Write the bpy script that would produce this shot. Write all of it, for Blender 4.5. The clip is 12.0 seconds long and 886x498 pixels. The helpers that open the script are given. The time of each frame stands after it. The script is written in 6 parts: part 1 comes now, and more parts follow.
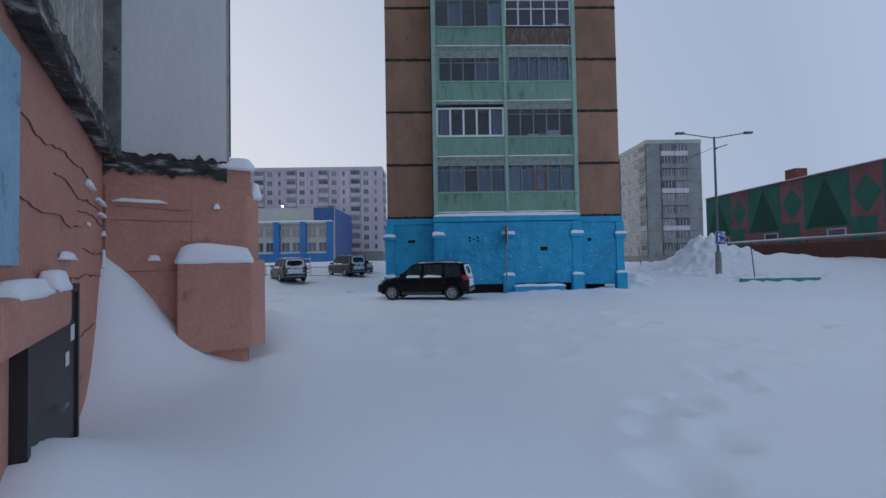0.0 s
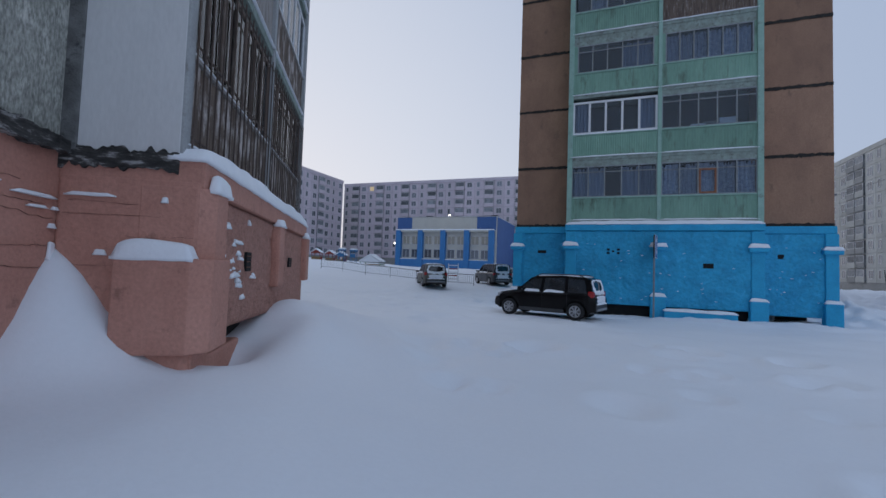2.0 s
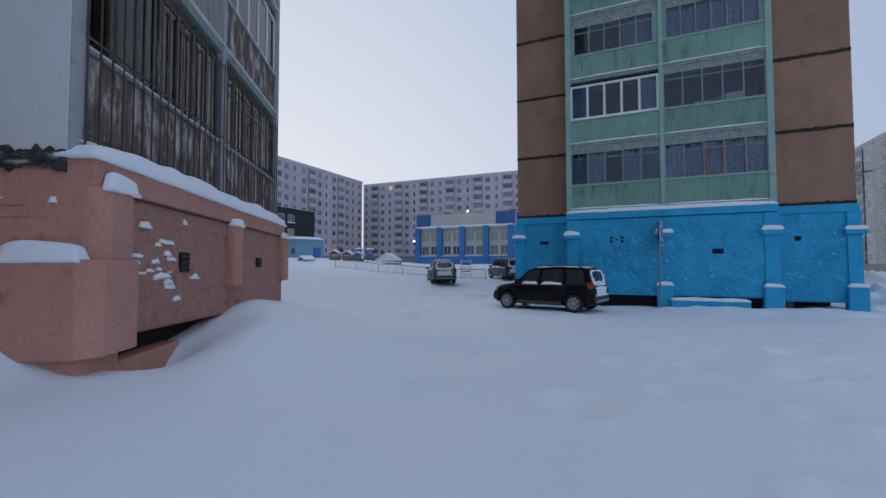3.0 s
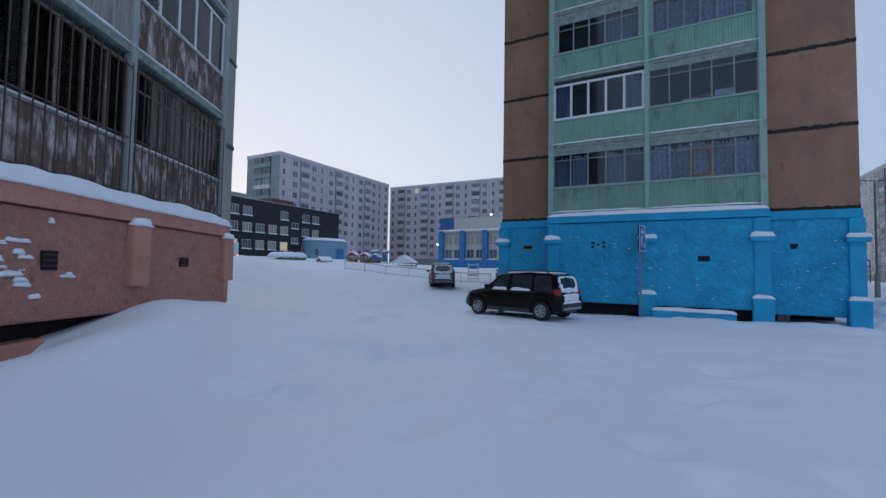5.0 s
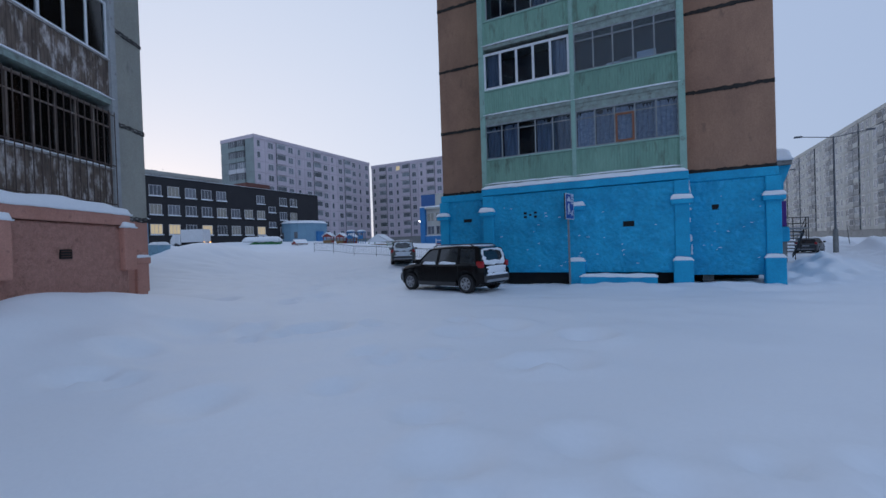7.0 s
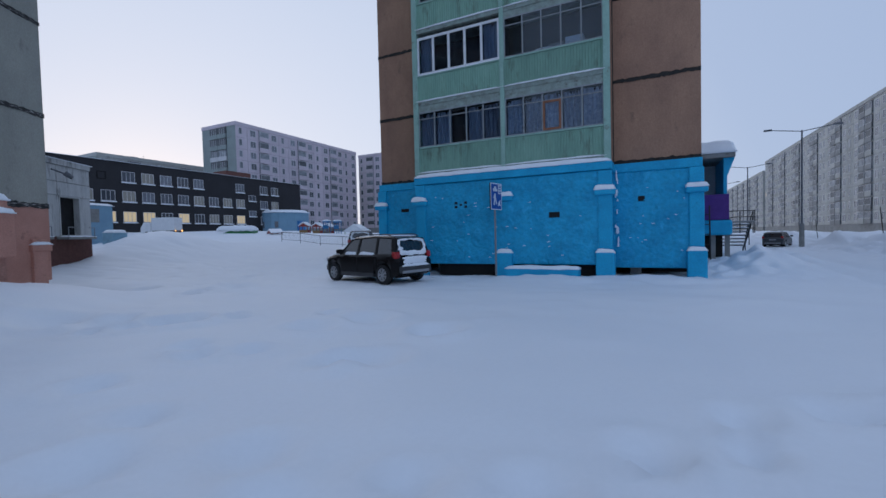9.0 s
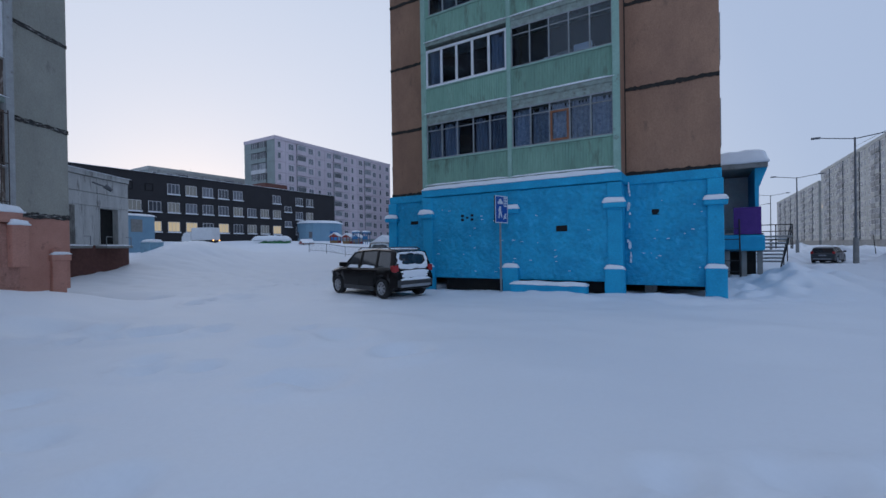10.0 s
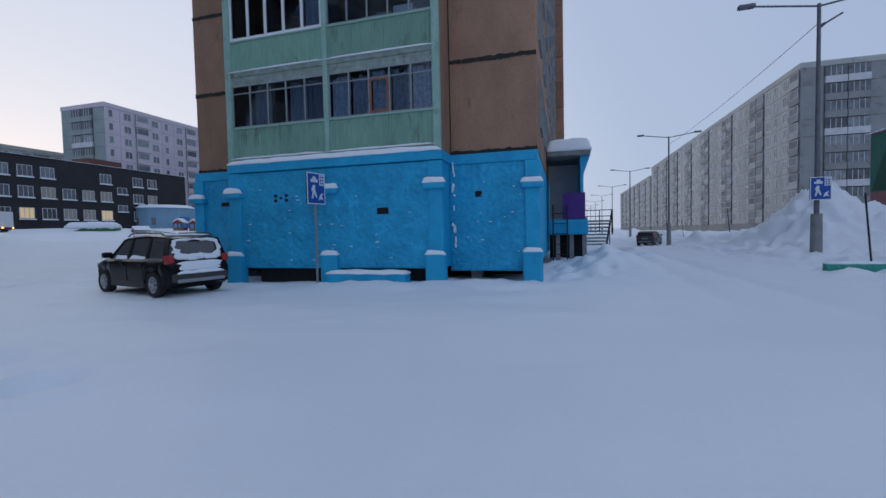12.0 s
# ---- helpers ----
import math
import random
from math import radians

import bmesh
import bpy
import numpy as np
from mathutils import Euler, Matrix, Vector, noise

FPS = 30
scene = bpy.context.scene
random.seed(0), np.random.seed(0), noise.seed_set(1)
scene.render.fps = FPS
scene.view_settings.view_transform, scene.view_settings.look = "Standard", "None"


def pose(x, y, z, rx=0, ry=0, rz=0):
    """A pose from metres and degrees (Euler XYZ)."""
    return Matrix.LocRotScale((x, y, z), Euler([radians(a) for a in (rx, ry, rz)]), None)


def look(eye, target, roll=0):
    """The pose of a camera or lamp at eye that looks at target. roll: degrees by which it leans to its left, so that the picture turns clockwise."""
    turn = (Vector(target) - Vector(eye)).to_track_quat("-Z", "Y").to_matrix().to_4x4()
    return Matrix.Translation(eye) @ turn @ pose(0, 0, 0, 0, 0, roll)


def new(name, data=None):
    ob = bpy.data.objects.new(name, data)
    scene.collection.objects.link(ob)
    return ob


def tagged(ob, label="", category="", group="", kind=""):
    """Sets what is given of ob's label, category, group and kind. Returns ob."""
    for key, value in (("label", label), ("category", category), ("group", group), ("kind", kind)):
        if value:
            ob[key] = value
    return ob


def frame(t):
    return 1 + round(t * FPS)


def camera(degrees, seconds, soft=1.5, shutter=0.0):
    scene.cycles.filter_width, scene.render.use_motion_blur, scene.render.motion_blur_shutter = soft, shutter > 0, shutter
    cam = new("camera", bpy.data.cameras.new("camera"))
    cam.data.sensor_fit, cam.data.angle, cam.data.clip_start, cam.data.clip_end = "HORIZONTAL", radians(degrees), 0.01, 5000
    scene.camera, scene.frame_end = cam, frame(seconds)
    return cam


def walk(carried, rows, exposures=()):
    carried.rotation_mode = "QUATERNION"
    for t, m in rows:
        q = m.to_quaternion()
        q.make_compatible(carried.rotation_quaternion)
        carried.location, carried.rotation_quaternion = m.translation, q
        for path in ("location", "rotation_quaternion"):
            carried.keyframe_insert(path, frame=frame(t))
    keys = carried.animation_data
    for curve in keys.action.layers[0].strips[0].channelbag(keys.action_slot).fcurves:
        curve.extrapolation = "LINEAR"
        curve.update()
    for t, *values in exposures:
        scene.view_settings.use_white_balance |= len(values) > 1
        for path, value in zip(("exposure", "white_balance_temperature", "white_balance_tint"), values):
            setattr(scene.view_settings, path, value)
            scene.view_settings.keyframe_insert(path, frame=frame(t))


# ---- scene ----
cam = camera(92.2, 12.0)
METRES, EYE, TILT, LEAN, TURN = 14.4, 1.67, -1.2, 0.0, -1.5
ROWS = [
    (0.0, 0.0, 0.0, 0.0, 0.05, 2.72, 1.03),
    (0.5, 0.0324, 0.0294, 0.001, 7.4, 4.53, -1.7),
    (1.0, 0.0638, 0.0578, 0.0034, 11.62, 5.13, -2.93),
    (1.5, 0.0931, 0.0827, 0.0053, 19.26, 4.53, -2.69),
    (2.0, 0.1211, 0.1133, 0.0044, 22.32, 3.75, -2.44),
    (2.5, 0.1541, 0.14, 0.0044, 24.37, 3.66, -0.93),
    (3.0, 0.1833, 0.1679, 0.0024, 25.65, 3.26, -0.44),
    (3.5, 0.2161, 0.1936, 0.0038, 23.12, 3.77, -1.08),
    (5.5, 0.3466, 0.2824, 0.0069, 31.08, 3.5, -1.62),
    (6.0, 0.3809, 0.3002, 0.0073, 29.47, 3.14, -0.54),
    (6.5, 0.4136, 0.3181, 0.0074, 28.85, 1.72, 1.14),
    (8.5, 0.5525, 0.4189, 0.0017, 28.17, -0.72, 0.96),
    (9.0, 0.5857, 0.4454, 0.0014, 27.92, -0.79, 0.84),
    (9.5, 0.6148, 0.4747, 0.0052, 27.51, 0.08, 0.23),
    (10.0, 0.6403, 0.5033, 0.0072, 32.63, 0.72, 0.24),
    (10.5, 0.6625, 0.5401, 0.0044, 31.98, 0.74, 0.94),
    (11.0, 0.6887, 0.5771, 0.002, 23.78, 0.31, 1.55),
    (11.5, 0.7061, 0.6177, 0.0007, 20.53, -0.95, 1.44),
    (12.0, 0.7233, 0.6629, 0.0024, 17.3, -1.17, 0.92),
]
walk(cam, [(t, pose(0, 0, EYE, TILT, LEAN, TURN) @ pose(METRES * x, METRES * y, METRES * z, 90 + pitch, roll, yaw)) for t, x, y, z, yaw, pitch, roll in ROWS],
     [(0.0, 0.0, 6720, 10), (3.0, 0.0, 6520, 10), (5.5, 0.0, 6230, 10), (8.5, -0.02, 6080, 10), (10.0, -0.03, 6180, 10), (12.0, -0.03, 6300, 10)])

# ---- world and light ----
world = bpy.data.worlds.new("overcast_twilight")
scene.world = world
world.use_nodes = True
wn, wl = world.node_tree.nodes, world.node_tree.links
wn.clear()
w_out = wn.new("ShaderNodeOutputWorld")
w_bg = wn.new("ShaderNodeBackground")
w_sky = wn.new("ShaderNodeTexSky")
w_sky.sky_type = "NISHITA"
w_sky.sun_disc = False
w_sky.sun_elevation = radians(4)
w_sky.sun_rotation = radians(-62)
w_tc = wn.new("ShaderNodeTexCoord")
w_dot = wn.new("ShaderNodeVectorMath")
w_dot.operation = "DOT_PRODUCT"
w_dot.inputs[1].default_value = (-0.80, 0.55, -0.25)
w_ramp = wn.new("ShaderNodeValToRGB")
w_map = wn.new("ShaderNodeMapRange")
w_map.inputs[1].default_value = -1.0
w_map.inputs[2].default_value = 1.0
cr = w_ramp.color_ramp
cr.elements[0].position, cr.elements[0].color = 0.0, (0.45, 0.565, 0.79, 1)
cr.elements[1].position, cr.elements[1].color = 1.0, (0.80, 0.80, 0.87, 1)
for pos, col in ((0.26, (0.43, 0.54, 0.76, 1)), (0.42, (0.355, 0.445, 0.625, 1)), (0.68, (0.44, 0.52, 0.685, 1)), (0.86, (0.63, 0.68, 0.80, 1))):
    e = cr.elements.new(pos)
    e.color = col
w_mix = wn.new("ShaderNodeMix")
w_mix.data_type = "RGBA"
w_mix.blend_type = "ADD"
w_mix.inputs[0].default_value = 0.012
wl.new(w_tc.outputs["Generated"], w_dot.inputs[0])
wl.new(w_dot.outputs["Value"], w_map.inputs[0])
wl.new(w_map.outputs[0], w_ramp.inputs[0])
wl.new(w_ramp.outputs[0], w_mix.inputs[6])
wl.new(w_sky.outputs[0], w_mix.inputs[7])
wl.new(w_mix.outputs[2], w_bg.inputs[0])
w_bg.inputs[1].default_value = 0.98
wl.new(w_bg.outputs[0], w_out.inputs[0])

sun_data = bpy.data.lights.new("sun", "SUN")
sun_data.energy, sun_data.angle, sun_data.color = 0.2, radians(40), (1.0, 0.93, 0.92)
sun = new("sun", sun_data)
sun.matrix_world = look((-80, 55, 26), (0, 0, 0))


# ---- materials ----
def mat(name, c1, c2=None, rough=0.8, scale=3.0, fine=40.0, bump=0.15, metal=0.0, stains=None, vary=0.0, stretch=(1, 1, 1), dist=0.02, spec=0.35, grain=0.7, deep=0.8, island=0.0):
    """Two-scale noise colour with fine relief. stains: (colour, amount, scale)."""
    m = bpy.data.materials.new(name)
    m.use_nodes = True
    n, l = m.node_tree.nodes, m.node_tree.links
    b = n["Principled BSDF"]
    b.inputs["Roughness"].default_value = rough
    b.inputs["Metallic"].default_value = metal
    b.inputs["Specular IOR Level"].default_value = spec
    tc = n.new("ShaderNodeTexCoord")
    mp = n.new("ShaderNodeMapping")
    mp.inputs["Scale"].default_value = stretch
    l.new(tc.outputs["Object"], mp.inputs[0])

    def noise_node(s, detail, rg=0.6):
        t = n.new("ShaderNodeTexNoise")
        t.inputs["Scale"].default_value = s
        t.inputs["Detail"].default_value = detail
        t.inputs["Roughness"].default_value = rg
        l.new(mp.outputs[0], t.inputs["Vector"])
        return t

    def mixer(kind="MIX"):
        x = n.new("ShaderNodeMix")
        x.data_type, x.blend_type = "RGBA", kind
        return x
    c2 = c2 or tuple(v * 0.8 for v in c1)
    a, f = noise_node(scale, 6), noise_node(fine, 4)
    r = n.new("ShaderNodeMapRange")
    r.inputs[1].default_value, r.inputs[2].default_value = 0.32, 0.68
    l.new(a.outputs[0], r.inputs[0])
    x = mixer()
    l.new(r.outputs[0], x.inputs[0])
    x.inputs[6].default_value, x.inputs[7].default_value = (*c1, 1), (*c2, 1)
    last = x.outputs[2]
    g = mixer("MULTIPLY")
    r2 = n.new("ShaderNodeMapRange")
    r2.inputs[1].default_value, r2.inputs[2].default_value, r2.inputs[3].default_value, r2.inputs[4].default_value = 0.3, 0.7, deep, 1.1
    l.new(f.outputs[0], r2.inputs[0])
    g.inputs[0].default_value = grain
    l.new(last, g.inputs[6])
    l.new(r2.outputs[0], g.inputs[7])
    last = g.outputs[2]
    if stains:
        col, amount, s = stains
        sn = noise_node(s, 8, 0.7)
        r3 = n.new("ShaderNodeMapRange")
        r3.inputs[1].default_value, r3.inputs[2].default_value = 0.62 - 0.2 * amount, 0.74 - 0.14 * amount
        l.new(sn.outputs[0], r3.inputs[0])
        s2 = mixer()
        l.new(r3.outputs[0], s2.inputs[0])
        l.new(last, s2.inputs[6])
        s2.inputs[7].default_value = (*col, 1)
        last = s2.outputs[2]
    if vary:
        oi = n.new("ShaderNodeObjectInfo")
        r4 = n.new("ShaderNodeMapRange")
        r4.inputs[3].default_value, r4.inputs[4].default_value = 1 - vary, 1 + vary
        l.new(oi.outputs["Random"], r4.inputs[0])
        v = mixer("MULTIPLY")
        v.inputs[0].default_value = 1.0
        l.new(last, v.inputs[6])
        l.new(r4.outputs[0], v.inputs[7])
        last = v.outputs[2]
    if island:
        gi = n.new("ShaderNodeNewGeometry")
        r5 = n.new("ShaderNodeMapRange")
        r5.inputs[3].default_value, r5.inputs[4].default_value = 1 - island, 1 + island
        l.new(gi.outputs["Random Per Island"], r5.inputs[0])
        v2 = mixer("MULTIPLY")
        v2.inputs[0].default_value = 1.0
        l.new(last, v2.inputs[6])
        l.new(r5.outputs[0], v2.inputs[7])
        last = v2.outputs[2]
    l.new(last, b.inputs["Base Color"])
    if bump:
        ad = n.new("ShaderNodeMath")
        ad.operation = "ADD"
        l.new(a.outputs[0], ad.inputs[0])
        l.new(f.outputs[0], ad.inputs[1])
        bp = n.new("ShaderNodeBump")
        bp.inputs["Strength"].default_value = bump
        bp.inputs["Distance"].default_value = dist
        l.new(ad.outputs[0], bp.inputs["Height"])
        l.new(bp.outputs[0], b.inputs["Normal"])
    return m


def glass_mat(name, tint=(0.75, 0.82, 0.88), mix=0.55):
    """Window glass: a see-through sheet with a clear reflection."""
    m = bpy.data.materials.new(name)
    m.use_nodes = True
    n, l = m.node_tree.nodes, m.node_tree.links
    n.clear()
    out = n.new("ShaderNodeOutputMaterial")
    tr = n.new("ShaderNodeBsdfTransparent")
    tr.inputs[0].default_value = (*tint, 1)
    gl = n.new("ShaderNodeBsdfGlossy")
    gl.inputs["Roughness"].default_value = 0.04
    fr = n.new("ShaderNodeFresnel")
    fr.inputs[0].default_value = 1.5
    ms = n.new("ShaderNodeMixShader")
    l.new(fr.outputs[0], ms.inputs[0])
    l.new(tr.outputs[0], ms.inputs[1])
    l.new(gl.outputs[0], ms.inputs[2])
    l.new(ms.outputs[0], out.inputs[0])
    return m


def glow(name, col, strength):
    m = bpy.data.materials.new(name)
    m.use_nodes = True
    b = m.node_tree.nodes["Principled BSDF"]
    b.inputs["Base Color"].default_value = (*[c * 0.15 for c in col], 1)
    b.inputs["Emission Color"].default_value = (*col, 1)
    b.inputs["Emission Strength"].default_value = strength
    return m


SNOW = mat("snow", (0.805, 0.83, 0.865), (0.775, 0.805, 0.85), 0.6, 0.35, 18, 0.07, dist=0.025, grain=0.08)
SNOWCAP = mat("packed_snow", (0.87, 0.89, 0.92), (0.82, 0.845, 0.885), 0.7, 3, 30, 0.25, dist=0.02, grain=0.15)
PINK = mat("pink_plaster", (0.56, 0.285, 0.22), (0.47, 0.225, 0.17), 0.85, 1.3, 28, 0.35, stains=((0.26, 0.13, 0.10), 0.18, 3.0), dist=0.02)
PINKROUGH = mat("pink_shotcrete", (0.59, 0.31, 0.245), (0.47, 0.24, 0.185), 0.9, 9, 26, 1.0, stains=((0.33, 0.165, 0.125), 0.2, 3.4), dist=0.06)
SKYPAINT = mat("pale_blue_paint", (0.30, 0.50, 0.62), (0.24, 0.42, 0.55), 0.8, 2, 30, 0.3, stains=((0.05, 0.05, 0.05), 0.2, 4))
GREYPANEL = mat("smooth_grey_panel", (0.66, 0.65, 0.645), (0.58, 0.575, 0.57), 0.85, 1.0, 30, 0.08, stains=((0.40, 0.37, 0.35), 0.14, 1.8), grain=0.25, stretch=(1, 1, 0.35))
PEBBLE = mat("pebble_dash_concrete", (0.50, 0.50, 0.445), (0.31, 0.315, 0.275), 0.95, 2.4, 40, 0.9, stains=((0.66, 0.65, 0.59), 0.36, 5.0), dist=0.02, grain=1.0, deep=0.4, stretch=(1, 1, 0.4))
TAR = mat("tarred_joint", (0.022, 0.021, 0.02), (0.10, 0.095, 0.09), 0.9, 7, 40, 0.9, stains=((0.50, 0.49, 0.48), 0.42, 7), stretch=(0.7, 0.7, 2.6))
JOINT = mat("dirty_grey_joint", (0.20, 0.20, 0.195), (0.09, 0.09, 0.088), 0.9, 5, 40, 0.6, stains=((0.03, 0.03, 0.03), 0.3, 7))
BEIGEPANEL = mat("weathered_beige_panel", (0.43, 0.42, 0.365), (0.34, 0.335, 0.295), 0.9, 1.0, 40, 0.25, stains=((0.24, 0.235, 0.21), 0.2, 1.8), vary=0.08, stretch=(1, 1, 0.5))
FLAKY = mat("flaking_brown_boards", (0.20, 0.15, 0.12), (0.09, 0.068, 0.055), 0.9, 3, 24, 0.5, stains=((0.60, 0.54, 0.51), 0.62, 2.2), vary=0.15, stretch=(1.8, 1.8, 0.7))
DARKBOARD = mat("dark_brown_boarding", (0.13, 0.105, 0.092), (0.06, 0.048, 0.042), 0.9, 3, 24, 0.4, stains=((0.30, 0.27, 0.25), 0.45, 4), vary=0.35, stretch=(3, 3, 0.3))
GRILLE = mat("rusty_brown_grille", (0.12, 0.088, 0.074), (0.07, 0.05, 0.042), 0.8, 5, 40, 0.2)
BLUE = mat("bright_blue_paint", (0.027, 0.42, 0.69), (0.018, 0.33, 0.58), 0.6, 1.6, 24, 0.6, stains=((0.02, 0.27, 0.49), 0.22, 2.6), dist=0.025)
BLUEROUGH = mat("bright_blue_shotcrete", (0.029, 0.43, 0.71), (0.016, 0.31, 0.55), 0.5, 1.2, 7, 1.0, stains=((0.05, 0.48, 0.78), 0.25, 2.2), dist=0.07, grain=0.5, deep=0.65)
BROWN = mat("brown_panel", (0.40, 0.235, 0.155), (0.285, 0.165, 0.115), 0.9, 1.1, 30, 0.4, stains=((0.21, 0.13, 0.095), 0.22, 1.7), vary=0.14, stretch=(1, 1, 0.6))
SEAM = mat("black_bitumen_seam", (0.025, 0.022, 0.02), (0.05, 0.045, 0.04), 0.9, 8, 50, 0.5)
GREENCOL = mat("green_column_paint", (0.33, 0.50, 0.43), (0.26, 0.42, 0.35), 0.8, 2, 30, 0.3, stains=((0.20, 0.22, 0.19), 0.2, 4))
GREENSLAT = mat("green_corrugated_panel", (0.255, 0.43, 0.335), (0.19, 0.335, 0.26), 0.75, 1.5, 12, 0.3, stains=((0.12, 0.165, 0.125), 0.38, 2.2), vary=0.14, stretch=(1, 1, 0.25))
SLABCON = mat("weathered_slab_edge", (0.34, 0.42, 0.38), (0.22, 0.25, 0.22), 0.9, 4, 40, 0.5, stains=((0.12, 0.10, 0.09), 0.35, 5))
OLDWOOD = mat("weathered_dark_wood", (0.21, 0.155, 0.125), (0.105, 0.078, 0.064), 0.9, 4, 30, 0.5, stains=((0.48, 0.43, 0.40), 0.34, 7), vary=0.25, stretch=(3, 3, 0.35))
GREYWOOD = mat("weathered_grey_wood", (0.42, 0.39, 0.37), (0.27, 0.245, 0.225), 0.9, 4, 30, 0.5, stains=((0.10, 0.08, 0.07), 0.3, 6), vary=0.2, stretch=(3, 3, 0.3))
GREYCOL = mat("grey_column_paint", (0.42, 0.43, 0.43), (0.33, 0.335, 0.335), 0.85, 3, 40, 0.35, stains=((0.2, 0.18, 0.16), 0.15, 5))
WHITEFRAME = mat("white_plastic_frame", (0.78, 0.79, 0.80), (0.70, 0.71, 0.73), 0.45, 2, 20, 0.05)
STEELFRAME = mat("grey_steel_frame", (0.33, 0.36, 0.37), (0.24, 0.26, 0.27), 0.6, 4, 40, 0.1, stains=((0.16, 0.11, 0.08), 0.15, 8))
WOODFRAME = mat("orange_wood_frame", (0.30, 0.13, 0.065), (0.22, 0.09, 0.05), 0.7, 4, 40, 0.2)
# interior shade is put into this near-black tone
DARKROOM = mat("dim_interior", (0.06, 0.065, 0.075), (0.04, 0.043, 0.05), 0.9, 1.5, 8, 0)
CURTAIN = mat("lavender_curtain", (0.40, 0.43, 0.51), (0.23, 0.265, 0.345), 0.95, 3, 30, 0.3, vary=0.35, stretch=(6, 6, 0.3))
LACE = mat("pale_lace_curtain", (0.58, 0.60, 0.67), (0.30, 0.33, 0.42), 0.95, 9, 60, 0.2, vary=0.2)
GLASS = glass_mat("window_glass")
CARGLASS = mat("tinted_glass", (0.02, 0.023, 0.027), (0.03, 0.034, 0.04), 0.06, 1, 4, 0, spec=0.9)
# near-black; on holes, hollows and undersides it stands for their shade
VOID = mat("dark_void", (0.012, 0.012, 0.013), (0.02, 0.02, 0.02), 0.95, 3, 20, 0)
CONC = mat("raw_concrete", (0.30, 0.30, 0.29), (0.22, 0.22, 0.21), 0.9, 2.5, 40, 0.4, stains=((0.14, 0.13, 0.12), 0.2, 4))
BLACKMETAL = mat("black_painted_steel", (0.018, 0.018, 0.02), (0.03, 0.028, 0.028), 0.5, 4, 50, 0.15)
POLE = mat("dull_steel_pole", (0.19, 0.20, 0.22), (0.13, 0.14, 0.155), 0.6, 3, 40, 0.1, metal=0.3)
GALV = mat("galvanised_steel", (0.30, 0.32, 0.34), (0.22, 0.235, 0.25), 0.5, 3, 60, 0.1, metal=0.6)
RUST = mat("rusty_steel", (0.20, 0.09, 0.06), (0.12, 0.055, 0.04), 0.85, 6, 50, 0.3)


# ---- mesh helpers ----
def box(bm, x0, x1, y0, y1, z0, z1):
    v = [bm.verts.new(p) for p in ((x0, y0, z0), (x1, y0, z0), (x1, y1, z0), (x0, y1, z0), (x0, y0, z1), (x1, y0, z1), (x1, y1, z1), (x0, y1, z1))]
    for f in ((3, 2, 1, 0), (4, 5, 6, 7), (0, 1, 5, 4), (1, 2, 6, 5), (2, 3, 7, 6), (3, 0, 4, 7)):
        bm.faces.new([v[i] for i in f])
    return v


def prism(bm, pts, y0, y1):
    """An outline in x and z, pushed from y0 to y1."""
    a = [bm.verts.new((x, y0, z)) for x, z in pts]
    b = [bm.verts.new((x, y1, z)) for x, z in pts]
    bm.faces.new(a)
    bm.faces.new(b[::-1])
    for i in range(len(pts)):
        j = (i + 1) % len(pts)
        bm.faces.new((a[j], a[i], b[i], b[j]))


def rod(bm, p, q, r, sides=8, r2=None):
    p, q = Vector(p), Vector(q)
    d = (q - p)
    rot = d.to_track_quat("Z", "Y").to_matrix()
    r2 = r if r2 is None else r2
    lo = [bm.verts.new(p + rot @ Vector((r * math.cos(k * math.tau / sides), r * math.sin(k * math.tau / sides), 0))) for k in range(sides)]
    hi = [bm.verts.new(q + rot @ Vector((r2 * math.cos(k * math.tau / sides), r2 * math.sin(k * math.tau / sides), 0))) for k in range(sides)]
    bm.faces.new(lo[::-1])
    bm.faces.new(hi)
    for k in range(sides):
        j = (k + 1) % sides
        bm.faces.new((lo[k], lo[j], hi[j], hi[k]))


def bevel(bm, w, seg=2):
    bmesh.ops.bevel(bm, geom=bm.edges[:], offset=w, segments=seg, affect="EDGES", profile=0.6)


def mesh_of(name, bm, material, smooth=False):
    bmesh.ops.recalc_face_normals(bm, faces=bm.faces[:])
    me = bpy.data.meshes.new(name)
    bm.to_mesh(me)
    bm.free()
    for m in (material if isinstance(material, (list, tuple)) else [material]):
        me.materials.append(m)
    if smooth:
        me.polygons.foreach_set("use_smooth", [True] * len(me.polygons))
    return me


def part(name, bm, material, parent=None, label="", at=None, smooth=False):
    data = bm if isinstance(bm, bpy.types.Mesh) else mesh_of(name, bm, material, smooth)
    ob = new(name, data)
    if parent is not None:
        ob.parent = parent
    if at is not None:
        ob.matrix_basis = at
    if label:
        ob["label"] = label
    return ob


def boxes(*specs, round_edge=0.0):
    bm = bmesh.new()
    for s in specs:
        box(bm, *s)
    if round_edge:
        bevel(bm, round_edge)
    return bm


def empty(name, m, label, category, group="", kind=""):
    ob = new(name)
    ob.matrix_basis = m
    ob.empty_display_size = 0.3
    return tagged(ob, label, category, group, kind)


